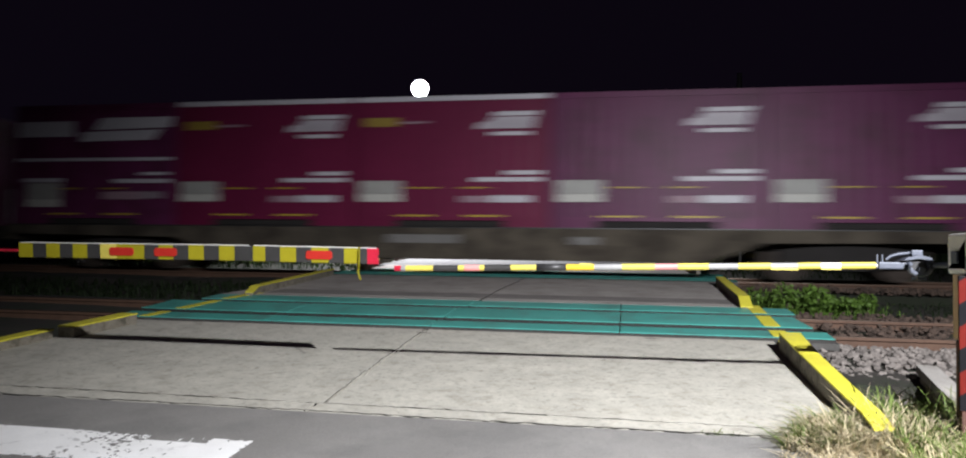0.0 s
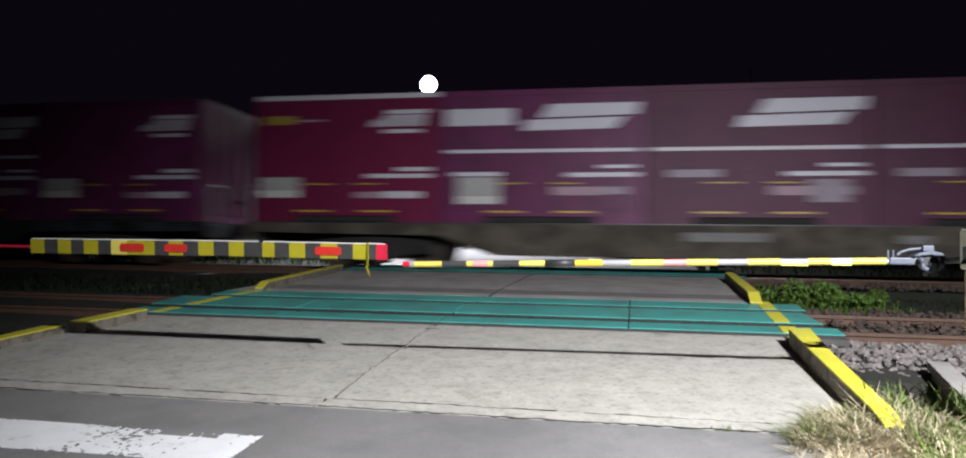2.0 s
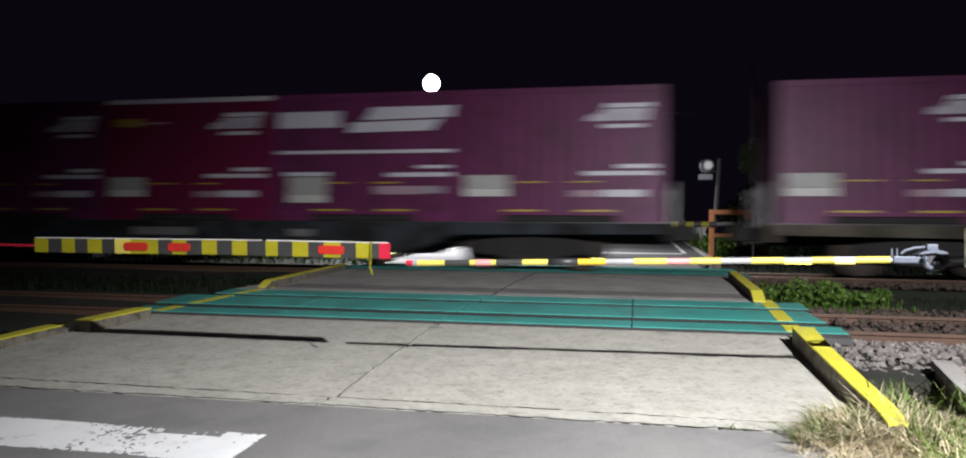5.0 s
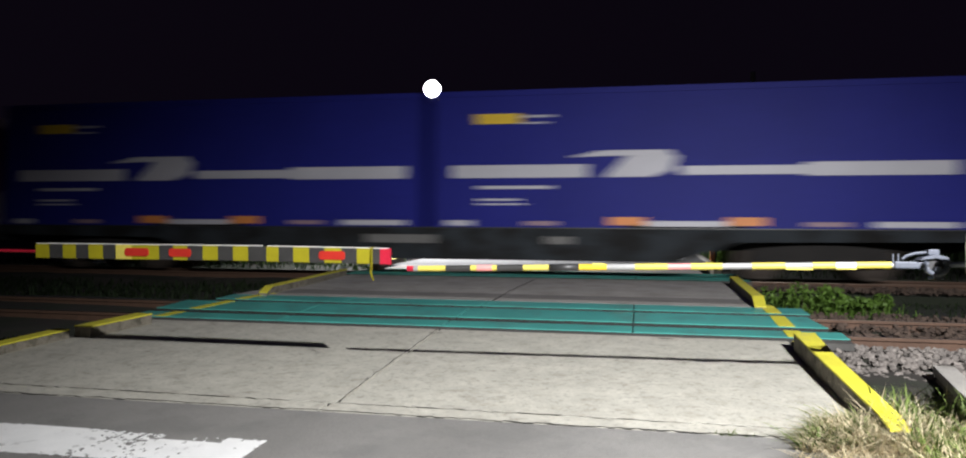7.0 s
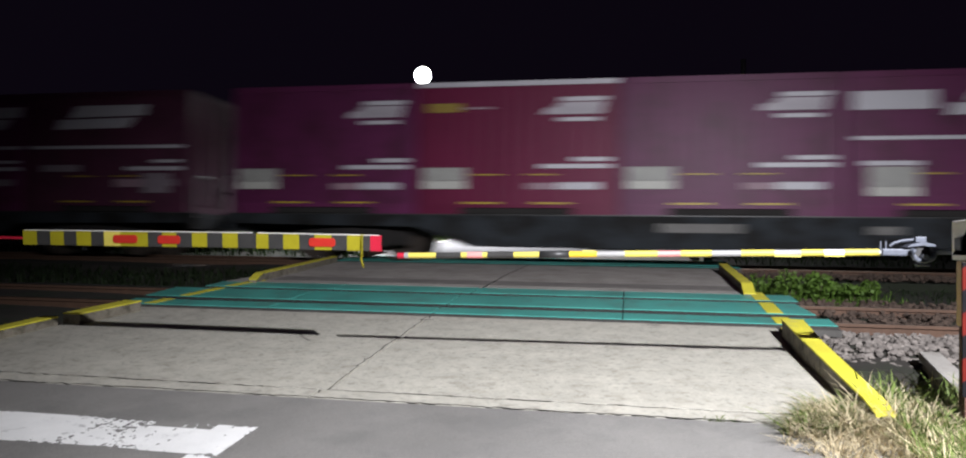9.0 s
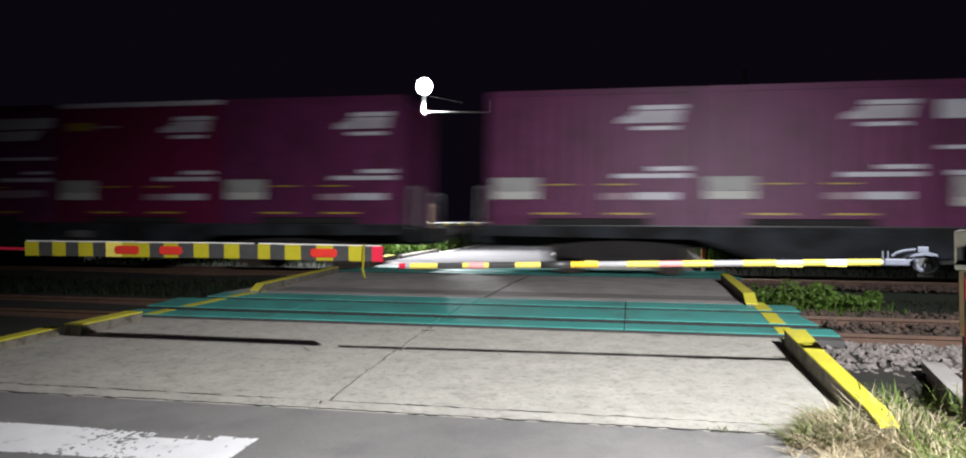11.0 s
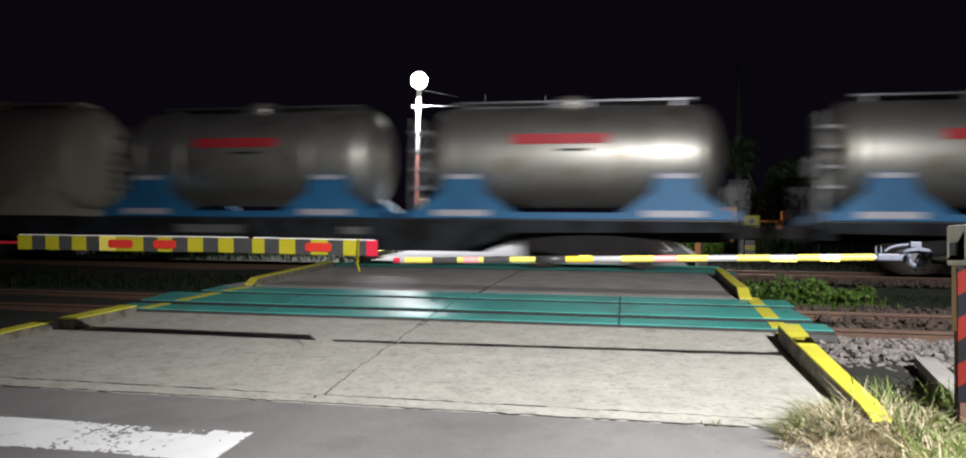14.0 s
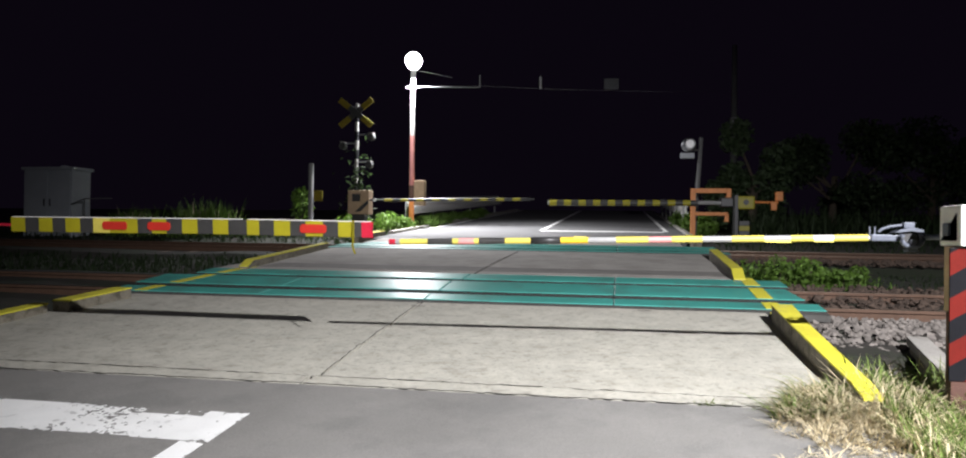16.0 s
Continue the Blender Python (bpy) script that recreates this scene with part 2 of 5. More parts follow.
# ---- building helpers ----
def link(name, bm, mat, parent=None, label="", smooth=False):
    me = bpy.data.meshes.new(name)
    bm.to_mesh(me)
    bm.free()
    me.materials.append(mat)
    if smooth:
        me.polygons.foreach_set("use_smooth", [True] * len(me.polygons))
    ob = new(name, me)
    ob.parent = parent
    if label:
        ob["label"] = label
    return ob


def part(name, bm, mat, parent, label="", smooth=False):
    return link(name, bm, mat, parent, label, smooth)


def thing(name, label, category, place=None, group="", kind=""):
    ob = new(name)
    if place is not None:
        ob.matrix_basis = place
    return tagged(ob, label, category, group, kind)


def box(bm, x0, x1, y0, y1, z0, z1, m=None):
    vs = [bm.verts.new((x, y, z)) for z in (z0, z1) for y in (y0, y1) for x in (x0, x1)]
    if m is not None:
        for v in vs:
            v.co = m @ v.co
    for f in ((0, 2, 3, 1), (4, 5, 7, 6), (0, 1, 5, 4), (2, 6, 7, 3), (0, 4, 6, 2), (1, 3, 7, 5)):
        bm.faces.new([vs[i] for i in f])
    return bm


def boxes(*dims, bevel=0.0):
    bm = bmesh.new()
    for d in dims:
        box(bm, *d)
    if bevel:
        bmesh.ops.bevel(bm, geom=bm.edges[:], offset=bevel, segments=2, profile=0.6, affect="EDGES")
    return bm


def tube(bm, a, b, r0, r1=None, n=12, cap=True):
    """A round bar from a to b."""
    a, b = Vector(a), Vector(b)
    r1 = r0 if r1 is None else r1
    q = (b - a).to_track_quat("Z", "Y").to_matrix()
    rings = []
    for c, r in ((a, r0), (b, r1)):
        rings.append([bm.verts.new(c + q @ Vector((r * math.cos(i * math.tau / n), r * math.sin(i * math.tau / n), 0))) for i in range(n)])
    for i in range(n):
        j = (i + 1) % n
        bm.faces.new((rings[0][i], rings[0][j], rings[1][j], rings[1][i]))
    if cap:
        bm.faces.new(rings[0][::-1])
        bm.faces.new(rings[1])
    return bm


def tubes(*bars, n=12):
    bm = bmesh.new()
    for b in bars:
        tube(bm, *b, n=n)
    return bm


def lathe(profile, n=24, axis="X"):
    """A turned body from (along, radius) pairs round an axis."""
    bm = bmesh.new()
    rings = []
    for s, r in profile:
        ring = []
        for i in range(n):
            c, d = r * math.cos(i * math.tau / n), r * math.sin(i * math.tau / n)
            ring.append(bm.verts.new((s, c, d) if axis == "X" else ((c, s, d) if axis == "Y" else (c, d, s))))
        rings.append(ring)
    for a, b in zip(rings, rings[1:]):
        for i in range(n):
            j = (i + 1) % n
            bm.faces.new((a[i], a[j], b[j], b[i]))
    bm.faces.new(rings[0][::-1])
    bm.faces.new(rings[-1])
    bmesh.ops.recalc_face_normals(bm, faces=bm.faces[:])
    return bm


def sweep(points, r, n=8):
    """A bent round bar through the points."""
    bm = bmesh.new()
    pts = [Vector(p) for p in points]
    rings = []
    for i, p in enumerate(pts):
        way = (pts[min(i + 1, len(pts) - 1)] - pts[max(i - 1, 0)]).normalized()
        q = way.to_track_quat("Z", "Y").to_matrix()
        rings.append([bm.verts.new(p + q @ Vector((r * math.cos(k * math.tau / n), r * math.sin(k * math.tau / n), 0))) for k in range(n)])
    for a, b in zip(rings, rings[1:]):
        for k in range(n):
            j = (k + 1) % n
            bm.faces.new((a[k], a[j], b[j], b[k]))
    bm.faces.new(rings[0][::-1])
    bm.faces.new(rings[-1])
    return bm


def prism(outline, x0, x1):
    """A (y, z) outline drawn out along x."""
    bm = bmesh.new()
    a = [bm.verts.new((x0, y, z)) for y, z in outline]
    b = [bm.verts.new((x1, y, z)) for y, z in outline]
    n = len(outline)
    for i in range(n):
        j = (i + 1) % n
        bm.faces.new((a[i], a[j], b[j], b[i]))
    bm.faces.new(a[::-1])
    bm.faces.new(b)
    bmesh.ops.recalc_face_normals(bm, faces=bm.faces[:])
    return bm


def plate(outline, y0, y1):
    """An (x, z) outline drawn out along y."""
    bm = bmesh.new()
    a = [bm.verts.new((x, y0, z)) for x, z in outline]
    b = [bm.verts.new((x, y1, z)) for x, z in outline]
    n = len(outline)
    for i in range(n):
        j = (i + 1) % n
        bm.faces.new((a[i], a[j], b[j], b[i]))
    bm.faces.new(a[::-1])
    bm.faces.new(b)
    bmesh.ops.recalc_face_normals(bm, faces=bm.faces[:])
    return bm


# ---- the lie of the land: height across the tracks ----
PROFILE = [(-60, -0.6), (-20, -0.5), (-5, -0.32), (0, 0.03), (9.45, 0.975), (13.9, 1.19), (15.9, 1.28), (21, 1.58), (45, 3.0), (70, 3.6), (200, 4.5), (900, 6)]


def height(y):
    for (a, za), (b, zb) in zip(PROFILE, PROFILE[1:]):
        if y <= b:
            return za + (zb - za) * (y - a) / (b - a)
    return PROFILE[-1][1]


ROAD_L, ROAD_R = -5.42, 1.36


def sheet(name, x0, x1, y0, y1, lift, thick, mat, parent=None, nx=1, step=0.5):
    """A slab that follows the lie of the land."""
    ys = [y0] + [p[0] for p in PROFILE if y0 + 0.01 < p[0] < y1 - 0.01] + [y1]
    bm = prism([(y, height(y) + lift) for y in ys] + [(y, height(y) + lift - thick) for y in reversed(ys)], x0, x1)
    return link(name, bm, mat, parent)


# ---- ground ----
def ground_height(x, y):
    z = height(y) - 0.14 + 0.05 * noise.noise((x * 0.5, y * 0.5, 0.3)) + 0.02 * noise.noise((x * 2.1, y * 2.1, 4.0))
    if ROAD_L - 0.15 < x < ROAD_R + 0.15:
        return height(y) - 0.3
    if x > ROAD_R and 4.9 < y < 6.35:
        z -= 1.0 * min(1.0, (x - ROAD_R) / 0.3) * min(1.0, (y - 4.9) / 0.3, (6.35 - y) / 0.25)
    if 10.0 < y < 13.4:
        z -= 0.1
    return z


def build_ground():
    xs = [-900, -300, -120, -60, -35] + [i * 0.5 for i in range(-44, 41)] + [28, 45, 80, 200, 500, 900]
    ys = [-300, -80, -30, -12, -5] + [i * 0.25 for i in range(-4, 93)] + [25, 28, 32, 38, 45, 60, 90, 200, 400, 900]
    xs = sorted(set(xs + [ROAD_L - 0.16, ROAD_L - 0.14, ROAD_R + 0.14, ROAD_R + 0.16]))
    verts = [(x, y, ground_height(x, y)) for y in ys for x in xs]
    n = len(xs)
    faces = [(j * n + i, j * n + i + 1, (j + 1) * n + i + 1, (j + 1) * n + i) for j in range(len(ys) - 1) for i in range(n - 1)]
    me = bpy.data.meshes.new("ground")
    me.from_pydata(verts, [], faces)
    me.materials.append(M["soil"])
    return tagged(new("ground", me), "dark grassy soil verge sloping up across the railway", "ground", kind="structure")


ground = build_ground()

# ---- road and crossing ----
road = tagged(sheet("road", -6.4, 1.9, -25, 4.68, 0, 0.25, M["asphalt"]), "grey worn asphalt approach road at night", "road", kind="structure")
crossing = thing("crossing_deck", "concrete and teal rubber level crossing deck with yellow kerbs", "level crossing", kind="structure")


def slabs(y0, y1, xs, mat, lift=0.006):
    for a, b in zip(xs, xs[1:]):
        ys = [y0] + [p[0] for p in PROFILE if y0 + 0.01 < p[0] < y1 - 0.01] + [y1]
        bm = prism([(y, height(y) + lift) for y in ys] + [(y, height(y) - 0.2) for y in reversed(ys)], a + 0.015, b - 0.015)
        part("concrete_slab", bm, mat, crossing)


slabs(4.68, 4.86, [-5.6, -2.05, 1.34], M["concrete"], 0.004)
slabs(4.874, 7.545, [-5.52, -2.0, 1.38], M["concrete"])
slabs(9.62, 13.9, [-5.5, -1.85, 1.42], M["concrete_mid"])
slabs(16.0, 17.4, [-5.6, -1.9, 1.3], M["concrete_mid"])
part("joint_filler", boxes((-5.5, 1.0, 4.85, 4.885, 0.4, height(4.86) - 0.004)), M["joint"], crossing)


def panel_row(y0, y1, xs, mat, lift, skew=0.0):
    for a, b in zip(xs, xs[1:]):
        bm = bmesh.new()
        top = [(a + 0.004, y0), (b - 0.004, y0), (b - 0.004, y1), (a + 0.004, y1)]
        if b == xs[-1]:
            top[2] = (b - 0.004 - skew, y1)
        up = [bm.verts.new((x, y, height(y) + lift)) for x, y in top]
        dn = [bm.verts.new((x, y, height(y) - 0.12)) for x, y in top]
        bm.faces.new(up)
        bm.faces.new(dn[::-1])
        for i in range(4):
            j = (i + 1) % 4
            bm.faces.new((up[j], up[i], dn[i], dn[j]))
        bmesh.ops.bevel(bm, geom=[e for e in bm.edges if e.verts[0] in up and e.verts[1] in up], offset=0.008, segments=1, affect="EDGES")
        p = part("rubber_panel", bm, mat, crossing)
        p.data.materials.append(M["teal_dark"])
        # upright faces of each panel take the near-black second material
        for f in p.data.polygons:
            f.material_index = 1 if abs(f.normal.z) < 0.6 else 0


NEAR_RAILS, FAR_RAILS = (8.1, 9.07), (14.57, 15.637)
for ra, rb in (NEAR_RAILS, FAR_RAILS):
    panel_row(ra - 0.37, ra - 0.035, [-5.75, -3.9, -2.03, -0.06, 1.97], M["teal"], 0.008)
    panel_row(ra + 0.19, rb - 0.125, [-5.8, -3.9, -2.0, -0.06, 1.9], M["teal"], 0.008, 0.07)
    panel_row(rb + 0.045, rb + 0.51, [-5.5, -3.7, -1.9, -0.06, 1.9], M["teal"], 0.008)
    part("edge_beam", prism([(rb + 0.515, height(rb + 0.515) + 0.003), (rb + 0.55, height(rb + 0.55) + 0.003), (rb + 0.55, height(rb) - 0.1), (rb + 0.515, height(rb) - 0.1)], -5.5, 1.7), M["teal_dark"], crossing)
    part("edge_beam", prism([(ra - 0.55, height(ra - 0.55) - 0.004), (ra - 0.375, height(ra - 0.375) + 0.001), (ra - 0.375, height(ra) - 0.12), (ra - 0.55, height(ra) - 0.12)], -5.7, 1.95), M["edge_grime"], crossing)
for x0, x1 in ((-5.0, -1.87), (-1.83, 1.34)):
    part("stained_strip", prism([(9.9, height(9.9) + 0.0095), (10.55, height(10.55) + 0.0095), (10.55, height(10.55)), (9.9, height(9.9))], x0, x1), M["strip_grime"], crossing, "grimy concrete strip")


def kerb(points, width, tall, name="kerb"):
    """A yellow kerb block along (x, y) points with a dirty body; drop sets how much it tapers."""
    body, top = bmesh.new(), bmesh.new()
    wide = list(width) if isinstance(width, tuple) else [width] * len(points)
    for (xa, ya, ha), (xb, yb, hb), wa, wb in zip(points, points[1:], wide, wide[1:]):
        for bm, lo, hi, grow in ((body, -0.15, -0.012, 0.0), (top, -0.014, 0.0, 0.006)):
            vs = []
            for x, y, h, w in ((xa, ya, ha, wa), (xb, yb, hb, wb)):
                base = height(y)
                for side in (-1, 1):
                    xx = x + side * (w / 2 + grow)
                    vs += [bm.verts.new((xx, y, base + (lo if lo == -0.15 else h + lo))), bm.verts.new((xx, y, base + h + hi))]
            for f in ((0, 1, 3, 2), (4, 6, 7, 5), (0, 4, 5, 1), (2, 3, 7, 6), (1, 5, 7, 3), (0, 2, 6, 4)):
                bm.faces.new([vs[i] for i in f])
    for bm in (body, top):
        bmesh.ops.recalc_face_normals(bm, faces=bm.faces[:])
    k = part(name, body, M["kerb_side"], crossing)
    part("painted_top", top, M["yellow_kerb"], k, "yellow painted top")
    return k


# kerbs run beside the deck, broken where they dip to the rails
kerb([(1.402, 6.27, 0.17), (1.425, 7.12, 0.17)], (0.135, 0.17), 0.17)
kerb([(1.425, 4.6, 0.11), (1.42, 4.79, 0.14), (1.4, 6.255, 0.17)], (0.1, 0.105, 0.13), 0.17)
kerb([(1.42, 9.5, 0.03), (1.43, 9.8, 0.13), (1.575, 13.5, 0.13)], 0.125, 0.13)
kerb([(-5.36, 6.52, 0.12), (-5.24, 7.3, 0.12)], 0.18, 0.12)
kerb([(-5.9, 2.0, 0.1), (-5.52, 6.45, 0.1)], 0.14, 0.1)
kerb([(-5.02, 9.5, 0.05), (-5.06, 9.75, 0.12), (-5.55, 13.7, 0.12)], 0.11, 0.12)
kerb([(1.6, 16.3, 0.14), (1.62, 18.6, 0.12)], 0.16, 0.12)
kerb([(-5.9, 16.3, 0.14), (-6.0, 18.6, 0.12)], 0.16, 0.12)


def stripe(name, quad, mat, lift, parent, label=""):
    bm = bmesh.new()
    up = [bm.verts.new((x, y, height(y) + lift)) for x, y in quad]
    dn = [bm.verts.new((x, y, height(y) + lift - 0.004)) for x, y in quad]
    bm.faces.new(up)
    bm.faces.new(dn[::-1])
    for i in range(4):
        j = (i + 1) % 4
        bm.faces.new((up[j], up[i], dn[i], dn[j]))
    bmesh.ops.recalc_face_normals(bm, faces=bm.faces[:])
    return part(name, bm, mat, parent, label)


# painted yellow line over the rubber panels, where the kerbs stop
for x0, x1, xa, xb in ((1.4, 1.56, 1.44, 1.6), (-5.5, -5.36, -5.1, -4.97)):
    for y0, y1 in ((7.16, 7.53), (7.735, 8.06), (8.295, 8.94), (9.12, 9.575), (9.63, 9.8)):
        f0, f1 = (y0 - 7.3) / 2.5, (y1 - 7.3) / 2.5
        stripe("painted_line", [(x0 + (xa - x0) * f0, y0), (x1 + (xb - x1) * f0, y0), (x1 + (xb - x1) * f1, y1), (x0 + (xa - x0) * f1, y1)], M["yellow_kerb"], 0.014, crossing)

# road paint on the near side
def worn_paint(name, x0, x1, y0, y1, wear, label, cell=0.0125):
    """A painted bar of small flakes, with ragged edges and bare patches where wear(x, y) is high."""
    verts, faces = [], []
    nx, ny = int((x1 - x0) / cell), int((y1 - y0) / cell)
    for i in range(nx):
        for j in range(ny):
            x, y = x0 + i * cell, y0 + j * cell
            edge = min(y - y0, y1 - cell - y, x1 - cell - x) / cell
            g = noise.noise((x * 9, y * 9, 1.7)) * 0.4 + noise.noise((x * 38, y * 38, 5.1)) * 0.7
            if g + wear(x, y) + (0.45 if edge < 0.5 else 0.12 if edge < 1.5 else 0.0) > 0.62:
                continue
            b = len(verts)
            for a, c in ((x, y), (x + cell, y), (x + cell, y + cell), (x, y + cell)):
                verts.append((a, c, height(c) + 0.004))
            faces.append((b, b + 1, b + 2, b + 3))
    me = bpy.data.meshes.new(name)
    me.from_pydata(verts, [], faces)
    me.materials.append(M["paint_white"])
    ob = new(name, me)
    ob.parent = road
    return tagged(ob, label, kind="stuff")


worn_paint("stop_line", -5.2, -2.1, 3.63, 4.08, lambda x, y: 0.55 * max(0.0, 1 - ((x + 2.85) / 0.42) ** 2) * (0.55 + 0.45 * abs(y - 3.83) / 0.22) + (0.75 if y > 3.98 and -2.75 < x < -2.35 else 0.0), "worn white stop line")
worn_paint("centre_line", -2.26, -2.1, -2.0, 3.63, lambda x, y: 0.12, "white centre line")


def crack(points, width, parent, seed, lift=0.0085):
    """A jagged dark crack along the ground."""
    rnd = random.Random(seed)
    line = []
    for (xa, ya), (xb, yb) in zip(points, points[1:]):
        n = max(2, int(math.hypot(xb - xa, yb - ya) / 0.05))
        for k in range(n):
            f = k / n
            line.append((xa + (xb - xa) * f + rnd.gauss(0, 0.006), ya + (yb - ya) * f + rnd.gauss(0, 0.006)))
    line.append(points[-1])
    bm = bmesh.new()
    prev = None
    for k, (x, y) in enumerate(line):
        a, c = line[max(k - 1, 0)], line[min(k + 1, len(line) - 1)]
        d = Vector((c[1] - a[1], a[0] - c[0])).normalized() * width * rnd.uniform(0.25, 0.9) / 2
        cur = [bm.verts.new((x + sgn * d.x, y + sgn * d.y, height(y + sgn * d.y) + lift)) for sgn in (-1, 1)]
        if prev:
            bm.faces.new((prev[0], prev[1], cur[1], cur[0]))
        prev = cur
    bmesh.ops.recalc_face_normals(bm, faces=bm.faces[:])
    part("crack", bm, M["joint"], parent, "dark crack")


crack([(-5.5, 4.88), (-3.4, 4.87), (-2.2, 4.855), (-1.0, 4.86), (0.9, 4.85)], 0.015, crossing, 1)
crack([(-2.0, 4.86), (-2.02, 5.6), (-2.02, 6.72), (-2.03, 7.53)], 0.013, crossing, 2)
crack([(-5.5, 4.68), (-2.0, 4.685), (0.2, 4.675), (1.3, 4.68)], 0.02, crossing, 3)
crack([(-1.85, 9.65), (-1.88, 11.5), (-1.84, 13.85)], 0.03, crossing, 4)
for k, (x, y) in enumerate(((-1.98, 7.34), (0.25, 7.46))):
    crack([(x - 0.07, y), (x + 0.07, y + 0.01)], 0.035, crossing, 10 + k)

far_road = tagged(sheet("road", -5.9, 1.7, 17.4, 70, 0, 0.25, M["asphalt_far"]), "dark asphalt road climbing beyond the crossing", "road", kind="structure")
stripe("stop_line", [(-2.25, 21.5), (1.2, 21.5), (1.2, 21.9), (-2.25, 21.9)], M["paint_white"], 0.006, far_road)
stripe("centre_line", [(-2.32, 21.9), (-2.17, 21.9), (-2.2, 44), (-2.36, 44)], M["paint_white"], 0.0065, far_road)
stripe("edge_line", [(-5.75, 21.9), (-5.62, 21.9), (-5.62, 44), (-5.75, 44)], M["paint_white"], 0.006, far_road)
stripe("edge_line", [(1.22, 21.9), (1.34, 21.9), (1.34, 44), (1.22, 44)], M["paint_white"], 0.006, far_road)


# ---- tracks ----
def rail_outline(y, z):
    half = [(0.032, 0.0), (0.034, -0.03), (0.008, -0.042), (0.008, -0.12), (0.06, -0.135), (0.063, -0.15)]
    return [(y + a, z + b) for a, b in half] + [(y - a, z + b) for a, b in reversed(half)]


def build_track(rails):
    tr = thing("railway_track", "rusty narrow gauge rails on sleepers set in ballast", "railway track", kind="structure")
    for r in rails:
        body = prism(rail_outline(r, height(r) - 0.035), -160, 160)
        rl = part("rail", body, M["rail"], tr)
        part("rail_head", boxes((-160, 160, r - 0.026, r + 0.026, height(r) - 0.037, height(r) - 0.031)), M["rail_top"], rl, "worn rail head")
    me = None
    mid = sum(rails) / 2
    tilt = math.atan2(height(rails[1]) - height(rails[0]), rails[1] - rails[0])
    for i in range(-18, 26):
        x = i * 0.62
        if -6.2 < x < 2.3:
            continue
        if me is None:
            bm = boxes((-0.11, 0.11, -1.0, 1.0, -0.14, 0), bevel=0.012)
            s = part("sleeper", bm, M["sleeper"], tr)
            me = s.data
        else:
            s = new("sleeper", me)
            s.parent = tr
        s.matrix_basis = Matrix.Translation((x, mid, height(mid) - 0.15)) @ Matrix.Rotation(tilt, 4, "X")
    return tr


build_track(NEAR_RAILS)
build_track(FAR_RAILS)


# ---- rolling stock ----
SIDE, CENTRE = 13.88, 15.105
DECK, PITCH, WAGON = 2.12, 3.82, 20.4
HALF_W, TALL, LONG = 1.225, 2.5, 3.79


def bar(x0, x1, z0, z1, depth=0.006):
    return (x0, x1, -HALF_W - depth, -HALF_W + 0.02, z0, z1)


def container_shell(c, length, paint, ribs, tall=TALL):
    """Base frame, corner posts, ribbed walls and roof of a freight container, origin at the middle of its floor."""
    h = length / 2
    w = HALF_W
    frame_bm = bmesh.new()
    for sx in (-1, 1):
        for sy in (-1, 1):
            box(frame_bm, *sorted((sx * h, sx * (h - 0.12))), *sorted((sy * w, sy * (w - 0.12))), 0.0, tall)
    for sy in (-1, 1):
        box(frame_bm, -h + 0.12, h - 0.12, *sorted((sy * w, sy * (w - 0.07))), tall - 0.1, tall)
        for a, b in ((-h + 0.12, -1.05), (1.05, h - 0.12)):
            box(frame_bm, a, b, *sorted((sy * w, sy * (w - 0.07))), 0.0, 0.16)
        box(frame_bm, -h + 0.12, h - 0.12, *sorted((sy * w, sy * (w - 0.07))), 0.13, 0.2)
    for sx in (-1, 1):
        for z0, z1 in ((0, 0.16), (tall - 0.1, tall)):
            box(frame_bm, *sorted((sx * h, sx * (h - 0.07))), -w + 0.12, w - 0.12, z0, z1)
    part("corner_frame", frame_bm, paint, c)
    for sy, name in ((-1, "side_wall"), (1, "side_wall")):
        bm = bmesh.new()
        n = ribs
        pts = []
        for i in range(n):
            a = -h + 0.12 + (length - 0.24) * i / n
            s = (length - 0.24) / n
            pts += [(a, 0.018), (a + s * 0.62, 0.018), (a + s * 0.7, 0.021), (a + s * 0.92, 0.021)]
        pts.append((h - 0.12, 0.018))
        prev = None
        for x, d in pts:
            cur = [bm.verts.new((x, sy * (w - d), z)) for z in (0.18, tall - 0.09)]
            if prev:
                bm.faces.new((prev[0], cur[0], cur[1], prev[1]) if sy < 0 else (prev[1], cur[1], cur[0], prev[0]))
            prev = cur
        part(name, bm, paint, c)
    for sx in (-1, 1):
        d = bmesh.new()
        for k in (-1, 1):
            box(d, *sorted((sx * (h - 0.02), sx * (h - 0.05))), *sorted((k * 0.006, k * (w - 0.11))), 0.17, tall - 0.1)
        door = part("end_door", d, paint, c)
        part("lock_rod", tubes(*[((sx * (h + 0.0), k, 0.15), (sx * (h + 0.0), k, tall - 0.12), 0.018) for k in (-0.75, -0.25, 0.25, 0.75)], n=6), paint, door, "painted lock rods")
    part("roof", boxes((-h + 0.02, h - 0.02, -w + 0.02, w - 0.02, tall - 0.03, tall + 0.012)), paint, c)
    part("floor", boxes((-h + 0.05, h - 0.05, -w + 0.06, w - 0.06, 0.02, 0.16)), M["under"], c)


def pieces(name, dims, mat, parent, label=""):
    """Each box a part of its own."""
    for d in dims:
        part(name, boxes(d), mat, parent, label)


